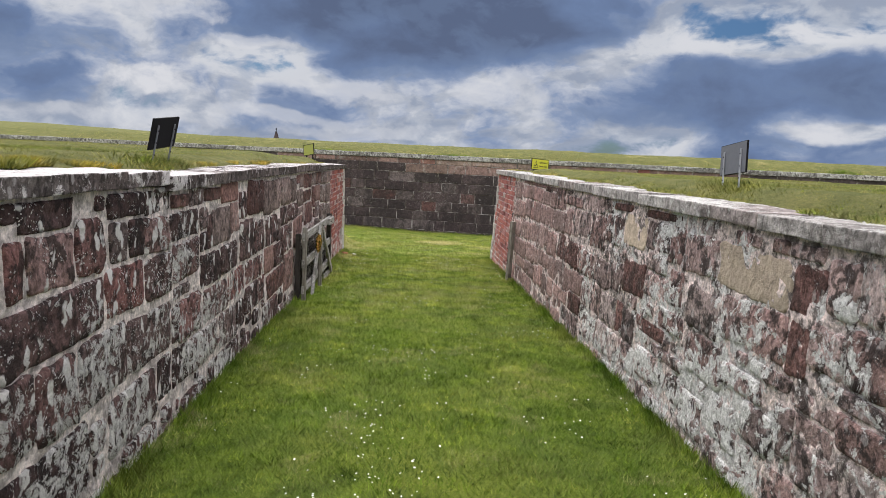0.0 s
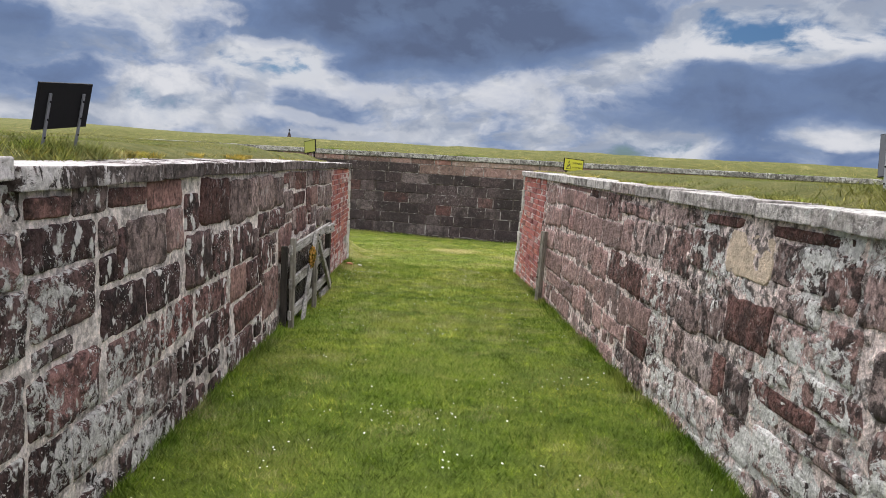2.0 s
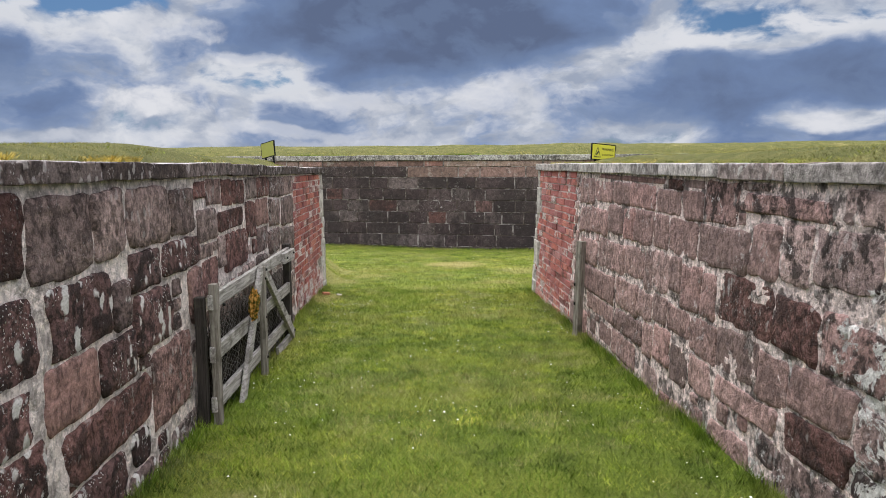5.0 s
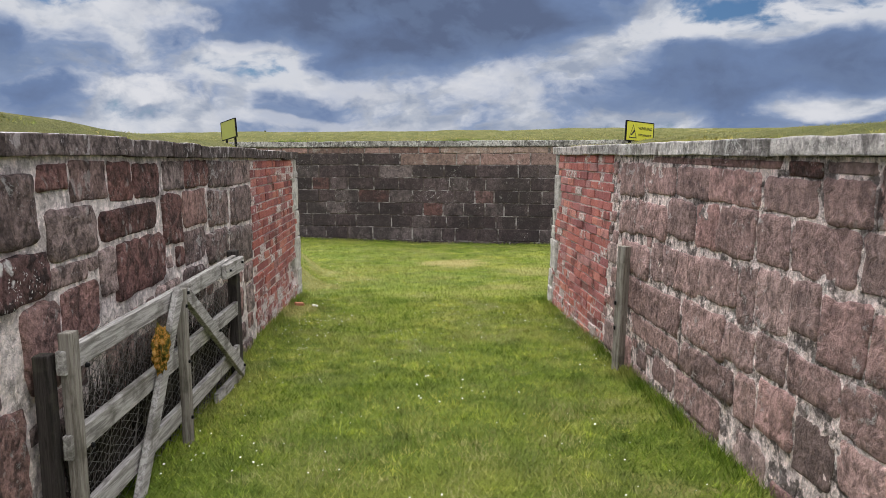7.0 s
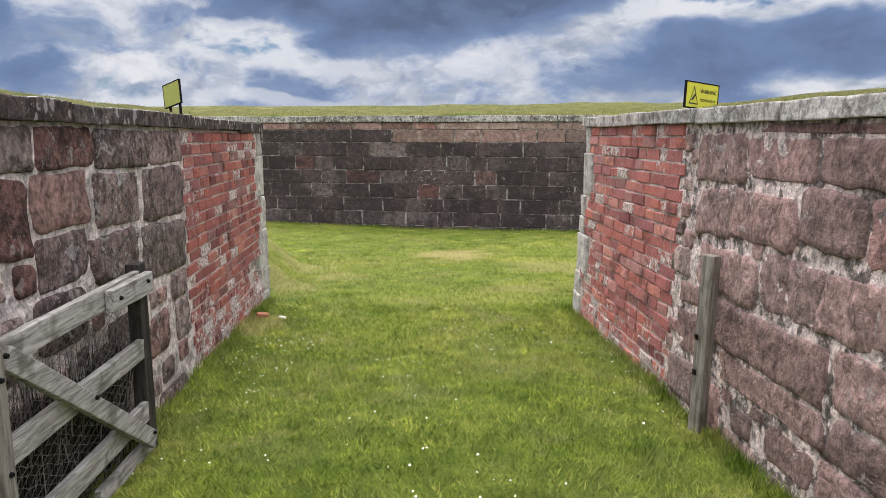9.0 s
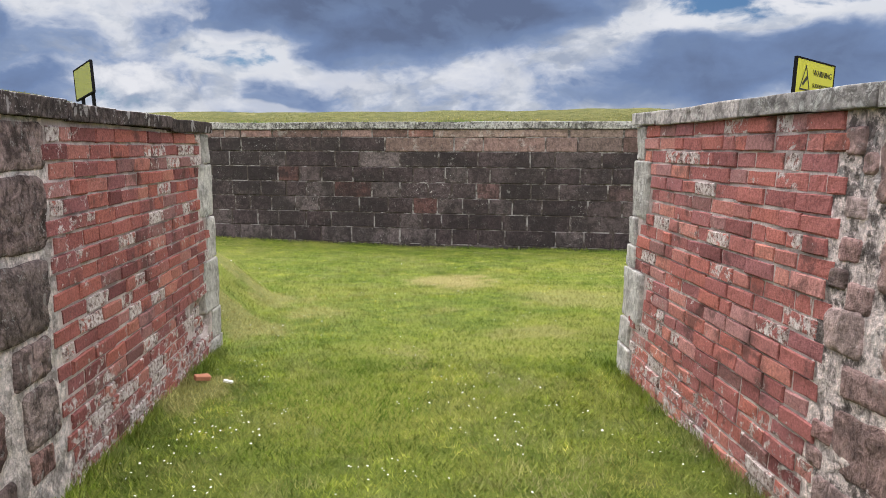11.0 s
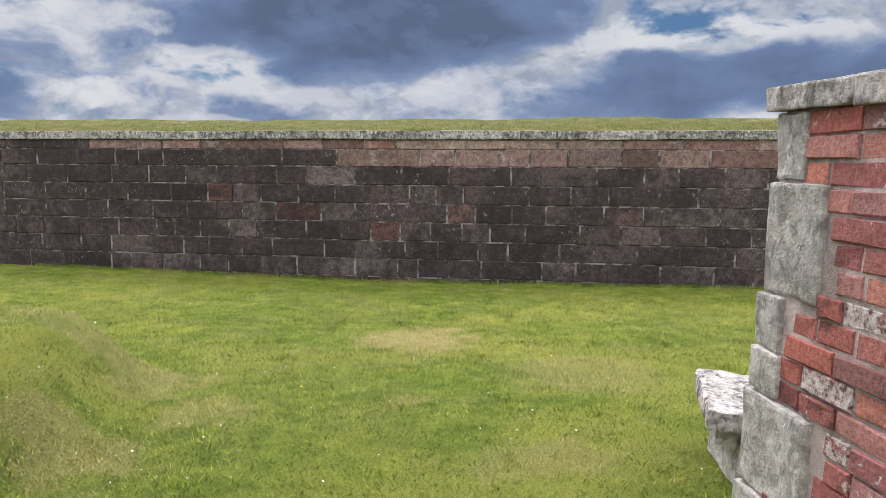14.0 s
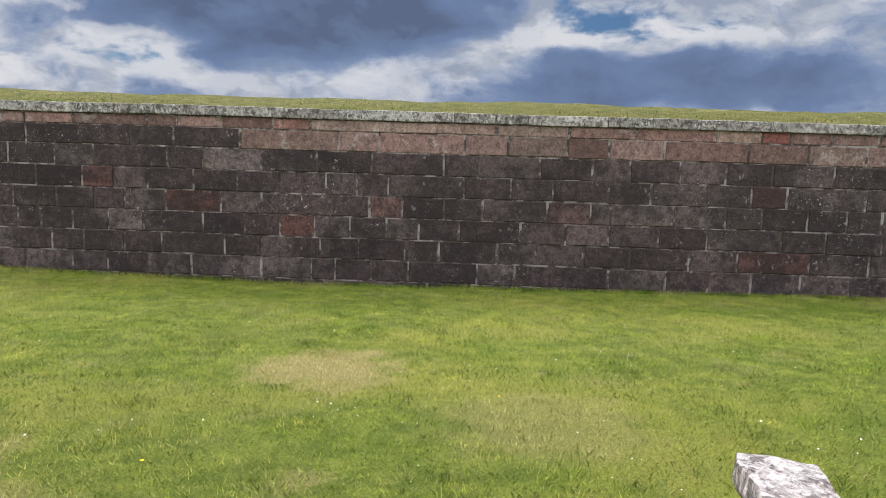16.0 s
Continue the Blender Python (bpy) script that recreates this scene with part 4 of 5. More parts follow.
for y, h in ((9.76, 0.80), (9.76, 0.48), (9.76, 0.15), (9.80, 0.87), (10.95, 0.13), (11.0, 0.90), (10.68, 0.88), (8.60, 0.78), (8.60, 0.45), (10.38, 0.52)):
    bm = bmesh.new()
    bmesh.ops.create_cone(bm, cap_ends=True, segments=8, radius1=0.011, radius2=0.008, depth=0.012)
    me = bpy.data.meshes.new("bolt")
    bm.to_mesh(me)
    bm.free()
    me.materials.append(BLACK)
    holder = stile if y < 9 else middle if y < 9.9 else cleat if h > 0.8 else brace
    part("bolt", me, holder, "dark iron bolt", Matrix.Translation((gate_x(y) + 0.058, y, -0.35 - 0.0333 * (y - 8.6) + h)) @ Matrix.Rotation(math.pi / 2, 4, "Y"))


def netting():
    """Slack hexagonal wire netting on the back of the gate."""
    rnd = random.Random(4)
    verts, faces = [], []

    def wire(a, b, r=0.0015):
        d = (b - a).normalized()
        u = d.orthogonal().normalized() * r
        w = d.cross(u)
        base = len(verts)
        for p in (a, b):
            verts.extend((p + u, p - u * 0.5 + w * 0.87, p - u * 0.5 - w * 0.87))
        faces.extend(((base, base + 1, base + 4, base + 3), (base + 1, base + 2, base + 5, base + 4), (base + 2, base, base + 3, base + 5)))

    sx, sz = 0.048, 0.042
    pt = {}
    for i in range(int((11.0 - 8.66) / sx)):
        for j in range(21):
            y = 8.68 + i * sx + rnd.uniform(-0.007, 0.007)
            z = -0.36 - 0.0333 * (y - 8.6) + 0.02 + j * sz + (sz / 2 if i % 2 else 0) + rnd.uniform(-0.008, 0.008)
            pt[i, j] = Vector((gate_x(y) - 0.045 + 0.018 * noise.noise((y * 3, z * 3, 1)), y, z))
    for (i, j), p in pt.items():
        for q in ((i + 1, j), (i + 1, j + (1 if i % 2 else -1))):
            if q in pt:
                wire(p, pt[q])
    return mesh_of("wire_netting", verts, faces, WIRE)


part("wire_netting", netting(), gate, "slack rusty wire netting")

bm = bmesh.new()
bmesh.ops.create_icosphere(bm, subdivisions=4, radius=1.0)
for v in bm.verts:
    d = v.co.normalized()
    v.co = Vector((d.x * 0.035, d.y * 0.06, d.z * 0.115)) * (1.0 + 0.4 * noise.noise(d * 2.2) + 0.22 * noise.noise(d * 5) + 0.12 * noise.noise(d * 14))
me = bpy.data.meshes.new("mossy_clump")
bm.to_mesh(me)
bm.free()
me.materials.append(SACK)
clump = tagged(new("mossy_clump", me), "orange and green mossy clump caught on the gate brace", "moss clump")
clump.matrix_world = Matrix.Translation((gate_x(9.3) + 0.065, 9.33, 0.285))

# post by the opposite wall
PY = 11.30
gate_post = tagged(new("gate_post"), "weathered grey wooden gate post against the wall", "post")
px0 = right_x(PY, 0.1) - 0.075
shaft = part("shaft", bar_mesh("shaft", (px0 - 0.02, PY - 0.02, -0.62), (px0 + 0.012, PY, 0.545), 0.07, 0.075, WOOD_UP, 21), gate_post)
for h in (0.1, -0.1):
    part("bolt", box_mesh("bolt", (0.012, 0.03, 0.03), BLACK, 0.004), shaft, "dark iron bolt", Matrix.Translation((px0 - 0.052, PY - 0.02, h)))


# ---- signs ----
def word(name, text, size, parent, m):
    cu = bpy.data.curves.new(name, "FONT")
    cu.body, cu.size, cu.extrude, cu.align_x = text, size, 0.0006, "CENTER"
    tmp = bpy.data.objects.new(name, cu)
    me = bpy.data.meshes.new_from_object(tmp)
    bpy.data.objects.remove(tmp)
    me.materials.clear()
    me.materials.append(INK)
    ob = part(name, me, parent, "black lettering")
    ob.matrix_local = m
    return ob


def warning_sign(foot, face_deg, wide, tall, base_z, plate, roll, lettered=True):
    """A yellow warning sign in a black frame on two short stakes. It faces face_deg, clockwise from straight back to the walk's start."""
    s = new("warning_sign")
    tagged(s, "yellow warning sign in a black frame on the turf edge" if lettered else "bleached yellow sign in a black frame on the turf", "sign", "warning signs on the wall tops")
    s.matrix_world = Matrix.Translation((*foot, base_z)) @ Matrix.Rotation(radians(face_deg), 4, "Z") @ Matrix.Rotation(radians(roll), 4, "Y")
    board = part("plate", box_mesh("plate", (wide - 0.01, 0.006, tall - 0.01), plate, 0.001), s, m=pose(0, 0, tall / 2))
    down = pose(0, 0, -tall / 2)
    e = 0.010
    for nm, sz, p in (("frame_bar", (wide, 0.02, e), (0, 0.004, tall)), ("frame_bar", (wide, 0.02, e), (0, 0.004, 0.0)),
                      ("frame_bar", (e, 0.02, tall + e), (-wide / 2, 0.004, tall / 2)), ("frame_bar", (e, 0.02, tall + e), (wide / 2, 0.004, tall / 2))):
        part(nm, box_mesh(nm, sz, BLACK, 0.003), s, "black frame bar", pose(*p))
    for sx in (-0.3, 0.3):
        part("stake", box_mesh("stake", (0.025, 0.02, 0.3), BLACK, 0.003), s, "black stake", pose(sx * wide, 0.02, -0.10))
    if not lettered:
        return s
    ty = -0.0045
    a, b, c = Vector((-wide * 0.40, 0, tall * 0.14)), Vector((-wide * 0.12, 0, tall * 0.14)), Vector((-wide * 0.26, 0, tall * 0.86))
    pts = [p + Vector((0, ty, 0)) for p in (a, b, c)]
    mid = sum(pts, Vector()) / 3
    inner = [mid + (p - mid) * 0.80 for p in pts]
    part("triangle", mesh_of("triangle", pts + inner, [(0, 1, 4, 3), (1, 2, 5, 4), (2, 0, 3, 5)], INK), board, "black warning triangle", down)
    z0 = tall * 0.26
    fig = [(-0.02, 0), (0.0, 0.02), (0.03, 0.045), (0.012, 0.06), (-0.012, 0.035), (-0.035, 0.012)]
    part("pictogram", mesh_of("pictogram", [(-wide * 0.26 + x * 1.0, ty - 0.0003, z0 + z) for x, z in fig], [tuple(range(6))], INK), board, "black pictogram", down)
    rx = Matrix.Rotation(math.pi / 2, 4, "X")
    word("lettering", "WARNING", tall * 0.23, board, down @ Matrix.Translation((wide * 0.18, ty, tall * 0.60)) @ rx)
    word("lettering", "SUDDEN DROP", tall * 0.155, board, down @ Matrix.Translation((wide * 0.18, ty, tall * 0.28)) @ rx)
    return s


warning_sign((1.775, 13.32), 36, 0.44, 0.20, 1.39, YELLOW, 3)
warning_sign((-2.865, 14.38), -47, 0.38, 0.215, 1.455, YELLOW_PALE, -7, False)


def lectern(foot, base, heading, tip, roll, label, back, legs):
    """An information panel seen from behind, on two short legs of flat bar."""
    s = tagged(new("information_panel"), label, "information panel")
    s.matrix_world = Matrix.Translation((*foot, base)) @ Matrix.Rotation(radians(heading), 4, "Z")
    wide, tall = 0.46, 0.225
    lean = pose(0, 0, 0.265, tip, roll)
    part("panel", box_mesh("panel", (wide, 0.008, tall), back, 0.002), s, m=lean)
    for nm, sz, p in (("rim", (wide + 0.012, 0.014, 0.008), (0, 0.004, tall / 2)), ("rim", (wide + 0.012, 0.014, 0.008), (0, 0.004, -tall / 2)),
                      ("rim", (0.008, 0.014, tall), (-wide / 2, 0.004, 0)), ("rim", (0.008, 0.014, tall), (wide / 2, 0.004, 0))):
        part(nm, box_mesh(nm, sz, BLACK, 0.002), s, "black rim", lean @ pose(*p))
    for sx in (-0.15, 0.15):
        leg = part("leg", box_mesh("leg", (0.020, 0.008, 0.34), legs, 0.002), s, "flat metal leg", lean @ pose(sx, -0.009, -0.105))
        for h in (0.13, 0.04, -0.05):
            bm = bmesh.new()
            bmesh.ops.create_cone(bm, cap_ends=True, segments=8, radius1=0.006, radius2=0.004, depth=0.006)
            me = bpy.data.meshes.new("screw")
            bm.to_mesh(me)
            bm.free()
            me.materials.append(BLACK)
            part("screw", me, leg, "dark screw head", pose(0, -0.006, h, 90))
    return s


lectern((-2.12, 5.21), 1.330, 90, 13, -5, "black information panel on two legs, back turned", BLACK, GREY_METAL)
lectern((2.165, 5.29), 1.345, -90, 0, -5, "grey backed information panel on steel legs", GREY_METAL, STEEL)

# ---- fallen stones, beacon ----
for (x, y, dz, sx, sy, sz, rz, rx, ry, seed, mat) in (
        (1.525, 15.42, 0.385, 0.30, 0.74, 0.11, -19, 0, 3, 3, STONE_SLAB),
        (1.63, 15.36, 0.115, 0.30, 0.58, 0.25, -10, 0, 2, 5, STONE_GREY),
        (1.455, 15.34, 0.275, 0.10, 0.40, 0.12, -21, 0, 4, 8, STONE_GREY),
        (1.62, 15.62, 0.275, 0.20, 0.16, 0.12, -12, 2, 3, 12, STONE_SLAB)):
    ob = new("fallen_stone", box_mesh("fallen_stone", (sx, sy, sz), mat, 0.016, 0.018, 6, seed))
    ob.matrix_world = pose(x, y, floor_z(x, y) + dz, rx, ry, rz)
    tagged(ob, "rough fallen grey stone block by the wall end", "stone", "fallen stones")
ob = new("brick_fragment", box_mesh("brick_fragment", (0.10, 0.06, 0.034), BROKEN, 0.008, 0.008, 2, 4))
ob.matrix_world = pose(-2.0, 14.0, floor_z(-2.0, 14.0) + 0.03, 6, 8, 35)
tagged(ob, "broken orange brick lying in the grass", "brick fragment")

ob = new("stone_chip", box_mesh("stone_chip", (0.07, 0.025, 0.016), PETAL, 0.006, 0.008, 2, 9))
ob.matrix_world = pose(-1.80, 13.93, floor_z(-1.80, 13.93) + 0.03, 4, 5, -20)
tagged(ob, "pale stone chip lying in the grass", "stone chip")


def dandelion(x, y, h, r):
    """A single yellow flower head on its stalk."""
    d = tagged(new("dandelion"), "yellow dandelion flower in the grass", "flower", "dandelions")
    d.location = (x, y, floor_z(x, y))
    part("stalk", tube_mesh("stalk", [(0, 0, 0), (0.004, 0, h * 0.5), (0, 0.003, h)], 0.0018, BLADE_LONG, 5), d)
    vs, fs = [(0, 0, h + 0.006)], []
    for k in range(14):
        a = 2 * math.pi * k / 14
        q = r * (1 if k % 2 else 0.8)
        vs.append((math.cos(a) * q, math.sin(a) * q, h + 0.002))
    fs = [(0, 1 + k, 1 + (k + 1) % 14) for k in range(14)]
    part("flower_head", mesh_of("flower_head", vs, fs, YELLOW_PETAL), d, "yellow flower head")


dandelion(1.95, 15.75, 0.12, 0.016)
dandelion(-1.05, 17.05, 0.05, 0.012)
dandelion(1.1, 18.0, 0.05, 0.012)
beacon = tagged(new("beacon"), "small distant beacon tower with a finial on the skyline", "tower")
beacon.scale = (0.75, 0.75, 0.75)
beacon.location = (-29.6, 120, top_z(-29.6, 120))
bm = bmesh.new()
bmesh.ops.create_cone(bm, cap_ends=True, segments=12, radius1=0.7, radius2=0.2, depth=1.9)
me = bpy.data.meshes.new("tower")
bm.to_mesh(me)
bm.free()
me.materials.append(STONE_FAR)
part("tower", me, beacon, m=pose(0, 0, 0.95))
finial = part("finial", tube_mesh("finial", [(0, 0, 1.8), (0, 0, 2.7)], 0.07, BLACK, 6), beacon, "dark pole")
part("finial_cap", box_mesh("finial_cap", (0.34, 0.34, 0.2), BLACK, 0.05), finial, "dark cap", pose(0, 0, 2.45))


# ---- grass, daisies ----
def blades(name, pts, tall, wide, lean, material, seed, label):
    """Single grass blades, one small triangle each, joined in one mesh."""
    rg = np.random.RandomState(seed)
    n = len(pts)
    p = np.asarray(pts, dtype=float)
    a = rg.uniform(0, 2 * np.pi, n)
    h = tall * rg.uniform(0.5, 1.3, n)
    w = wide * rg.uniform(0.6, 1.3, n)
    side = np.stack([np.cos(a), np.sin(a), np.zeros(n)], 1)
    b = rg.uniform(0, 2 * np.pi, n)
    tip = np.stack([np.cos(b) * lean * h, np.sin(b) * lean * h, h], 1) * 1.0
    v = np.empty((n, 3, 3))
    v[:, 0], v[:, 1], v[:, 2] = p - side * w[:, None] / 2, p + side * w[:, None] / 2, p + tip
    me = bpy.data.meshes.new(name)
    me.vertices.add(n * 3)
    me.vertices.foreach_set("co", v.ravel())
    me.loops.add(n * 3)
    me.loops.foreach_set("vertex_index", np.arange(n * 3, dtype=np.int32))
    me.polygons.add(n)
    me.polygons.foreach_set("loop_start", np.arange(0, n * 3, 3, dtype=np.int32))
    me.update(calc_edges=True)
    me.materials.append(material)
    return tagged(new(name, me), label, "grass", kind="stuff")


class Field:
    """The ground's height, sampled once on a fine grid, for many points."""
    def __init__(self, fn, x0, x1, y0, y1, step):
        self.x0, self.y0, self.s = x0, y0, step
        self.g = np.array([[fn(x0 + i * step, y0 + j * step) for i in range(int((x1 - x0) / step) + 2)] for j in range(int((y1 - y0) / step) + 2)])

    def at(self, x, y):
        u, v = (x - self.x0) / self.s, (y - self.y0) / self.s
        i, j = np.floor(u).astype(int), np.floor(v).astype(int)
        fu, fv, g = u - i, v - j, self.g
        return (g[j, i] * (1 - fu) + g[j, i + 1] * fu) * (1 - fv) + (g[j + 1, i] * (1 - fu) + g[j + 1, i + 1] * fu) * fv


rg = np.random.RandomState(3)
low = Field(floor_z, -9, 11, -1, 27, 0.2)


def scatter(n, x0, x1, y0, y1, field, keep, sink=0.004):
    x, y = rg.uniform(x0, x1, n), rg.uniform(y0, y1, n)
    k = keep(x, y)
    x, y = x[k], y[k]
    return np.stack([x, y, field.at(x, y) - sink], 1)


in_passage = lambda x, y: (x > left_x(y) - 0.02) & (x < right_x(y) + 0.02)
in_ditch = lambda x, y: (y > np.where(in_passage(x, y), 14.6, np.where(x < 0, 15.0 + 0.2 * (-2.2 - x), 14.42 - 0.2 * (x - 1.0)))) & (y < far_y(x) - 0.02)
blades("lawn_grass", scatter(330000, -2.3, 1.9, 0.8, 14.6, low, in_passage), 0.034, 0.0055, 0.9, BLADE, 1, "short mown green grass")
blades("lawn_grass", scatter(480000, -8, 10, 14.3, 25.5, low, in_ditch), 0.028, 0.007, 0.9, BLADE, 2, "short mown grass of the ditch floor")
tufts = []
for _ in range(260):
    y = rg.uniform(1.5, 22)
    x = rg.uniform(left_x(y) + 0.1, right_x(y) - 0.1) if y < 14.6 else rg.uniform(-1.8, 5)
    r = rg.uniform(0.03, 0.11)
    tufts += [(x + rg.normal(0, r), y + rg.normal(0, r)) for _ in range(int(900 * r))]
tufts = np.array([t for t in tufts if left_x(t[1]) < t[0] < right_x(t[1]) or t[1] > 15])
blades("grass_tufts", np.column_stack([tufts, low.at(tufts[:, 0], tufts[:, 1]) - 0.004]), 0.052, 0.007, 0.7, BLADE, 14, "brighter, longer tufts in the lawn")
# stalks packed densely behind the gate, standing in for the shade there
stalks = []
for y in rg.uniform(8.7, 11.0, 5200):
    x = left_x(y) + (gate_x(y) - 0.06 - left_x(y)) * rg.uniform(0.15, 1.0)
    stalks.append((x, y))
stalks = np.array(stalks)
blades("dead_stalks", np.column_stack([stalks, low.at(stalks[:, 0], stalks[:, 1]) + rg.uniform(-0.01, 0.42, len(stalks))]), 0.30, 0.006, 0.16, STALK, 15, "dead stalks behind the leaning gate, most near-black for the gap's shade")
edge = []
for y in rg.uniform(0.8, 14.4, 16000):
    t = noise.noise((y * 1.7, 0, 8))
    if rg.rand() < 0.55 + t:
        edge.append((right_x(y, -0.3) - abs(rg.normal(0.03, 0.05)), y))
for y in rg.uniform(0.8, 14.9, 15000):
    t = noise.noise((y * 1.7, 3, 8))
    if rg.rand() < 0.5 + t:
        edge.append((left_x(y, -0.3) + abs(rg.normal(0.03, 0.05)), y))
edge = np.array(edge)
blades("grass_fringe", np.column_stack([edge, low.at(edge[:, 0], edge[:, 1]) - 0.004]), 0.085, 0.006, 0.55, BLADE_LONG, 4, "longer grass along the wall foot")
x = rg.uniform(-7.5, 9.5, 9000)
y = far_y(x) - np.abs(rg.normal(0.03, 0.06, 9000)) - 0.02
blades("grass_fringe", np.column_stack([x, y, low.at(x, y) - 0.004]), 0.07, 0.010, 0.6, BLADE_LONG, 5, "longer grass along the far wall foot")

turf_l = Field(top_z, -9, -1, -1, 17, 0.25)
turf_r = Field(top_z, 0.5, 9, -1, 17, 0.25)
ragged = lambda y, k: 0.10 * np.sin(y * 2.3 + k) + 0.07 * np.sin(y * 5.9 + 2 * k) + 0.05 * np.sin(y * 13.1)
on_left = lambda x, y: (x < left_x(y) - 0.50 + 0.7 * ragged(y, 1)) & (y < 14.9 + 0.2 * (-2.2 - x) - 0.4)
on_right = lambda x, y: (x > right_x(y) + 0.42 + ragged(y, 4)) & (y < 14.3 - 0.2 * (x - 1) - 0.35)
blades("turf_grass", scatter(130000, -6.5, -1.6, 1.0, 15.5, turf_l, on_left, 0.01), 0.022, 0.008, 0.9, BLADE_DRY, 6, "dry olive turf on the wall top")
blades("turf_grass", scatter(130000, 1.2, 6.5, 1.0, 14.5, turf_r, on_right, 0.01), 0.022, 0.008, 0.9, BLADE_DRY, 7, "dry olive turf on the wall top")
rim = []
for y in rg.uniform(0.8, 14.3, 26000):
    d = abs(rg.normal(0, 0.09))
    if rg.rand() < 0.5:
        rim.append((left_x(y) - 0.44 - d + 0.7 * ragged(y, 1), y))
    else:
        rim.append((right_x(y) + 0.38 + d - ragged(y, 4) * -1, y))
rim = np.array(rim)
blades("turf_edge", np.column_stack([rim, np.where(rim[:, 0] < 0, left_top(rim[:, 1]), right_top(rim[:, 1])) - 0.01]), 0.036, 0.008, 1.0, BLADE_DRY, 8, "long turf hanging over the coping")
yl = rg.normal(3.6, 0.9, 8000)
xl = left_x(yl) - 0.42 + 0.7 * ragged(yl, 1) - np.abs(rg.normal(0, 0.10, 8000))
blades("yellow_moss", np.column_stack([xl, yl, left_top(yl) + 0.002]), 0.045, 0.009, 1.0, MOSS, 9, "yellow moss along the coping")
ym = np.concatenate([rg.normal(c, 0.28, 1100) for c in (5.9, 7.3, 8.6, 9.9)])
xm = left_x(ym) - 0.44 + 0.7 * ragged(ym, 1) - np.abs(rg.normal(0, 0.09, len(ym)))
blades("yellow_moss", np.column_stack([xm, ym, left_top(ym) + 0.002]), 0.040, 0.009, 1.0, MOSS, 11, "yellow moss along the coping")
for fx, fy, field in ((-2.14, 5.24, turf_l), (2.14, 5.29, turf_r)):
    tx, ty = fx + rg.normal(0, 0.07, 1500), fy + rg.normal(0, 0.28, 1500)
    blades("turf_tuft", np.column_stack([tx, ty, field.at(tx, ty) - 0.005]), 0.055, 0.007, 0.8, BLADE_DRY, 16, "longer grass round the feet of a panel")
sx, sy = 12.7 + rg.normal(0, 0.22, 900), 22.4 + rg.normal(0, 0.15, 900)
sz = np.array([top_z(a, b) for a, b in zip(sx, sy)]) + rg.uniform(0, 0.12, 900)
blades("low_shrub", np.column_stack([sx, sy, sz]), 0.13, 0.03, 0.9, BLADE_LONG, 12, "low dark green shrub on the bank")
xf = rg.uniform(-24, 24, 60000)
yf = far_y(xf) + 0.42 + np.abs(rg.normal(0, 0.7, 60000))
zf = np.array([top_z(a, b) for a, b in zip(xf, yf)])
blades("bank_grass", np.column_stack([xf, yf, zf - 0.01]), 0.032, 0.022, 0.9, BLADE_DRY, 10, "dry grass of the bank behind the coping")


xf = rg.uniform(-14, 16, 16000)
yf = far_y(xf) + 0.46 + np.abs(rg.normal(0, 0.05, 16000))
keep = np.array([noise.noise((a * 0.8, 1, 6)) + 0.5 * noise.noise((a * 3.1, 4, 6)) for a in xf]) > -0.12
xf, yf = xf[keep], yf[keep]
blades("bank_fringe", np.column_stack([xf, yf, np.array([top_z(a, b) for a, b in zip(xf, yf)]) - 0.01]), 0.10, 0.014, 0.7, BLADE_LONG, 18, "darker long grass along the back of the coping")


def daisies():
    rnd = random.Random(8)
    verts, faces = [], []
    spots = []
    while len(spots) < 780:
        y = rnd.uniform(1.5, 21.5) if rnd.random() < 0.75 else rnd.gauss(*rnd.choice(((4.3, 1.1), (12.9, 0.6))))
        x = rnd.uniform(left_x(y) + 0.15, right_x(y) - 0.15) if y < 14.5 else rnd.uniform(-3.5, 4.5)
        if 3 < y < 6 and rnd.random() < 0.5:
            x = rnd.gauss(-0.45, 0.35)
        if noise.noise((x * 1.5, y * 1.1, 2)) + 0.5 * noise.noise((x * 4, y * 4, 5)) + rnd.uniform(-0.25, 0.2) > 0.12:
            spots.append((x, y))
    for x, y in spots:
        r = rnd.uniform(0.0045, 0.0075)
        c = Vector((x, y, floor_z(x, y) + rnd.uniform(0.028, 0.045)))
        tip = Matrix.Rotation(rnd.uniform(-0.5, 0.5), 3, "X") @ Matrix.Rotation(rnd.uniform(-0.5, 0.5), 3, "Y")
        b = len(verts)
        verts.append(c + tip @ Vector((0, 0, 0.003)))
        for k in range(9):
            a = 2 * math.pi * k / 9
            q = r * rnd.uniform(0.8, 1.15)
            verts.append(c + tip @ Vector((math.cos(a) * q, math.sin(a) * q, 0)))
        faces += [(b, b + 1 + k, b + 1 + (k + 1) % 9) for k in range(9)]
    return mesh_of("daisies", verts, faces, PETAL)


tagged(new("daisies", daisies()), "small white daisies in the lawn", "flowers", kind="stuff")

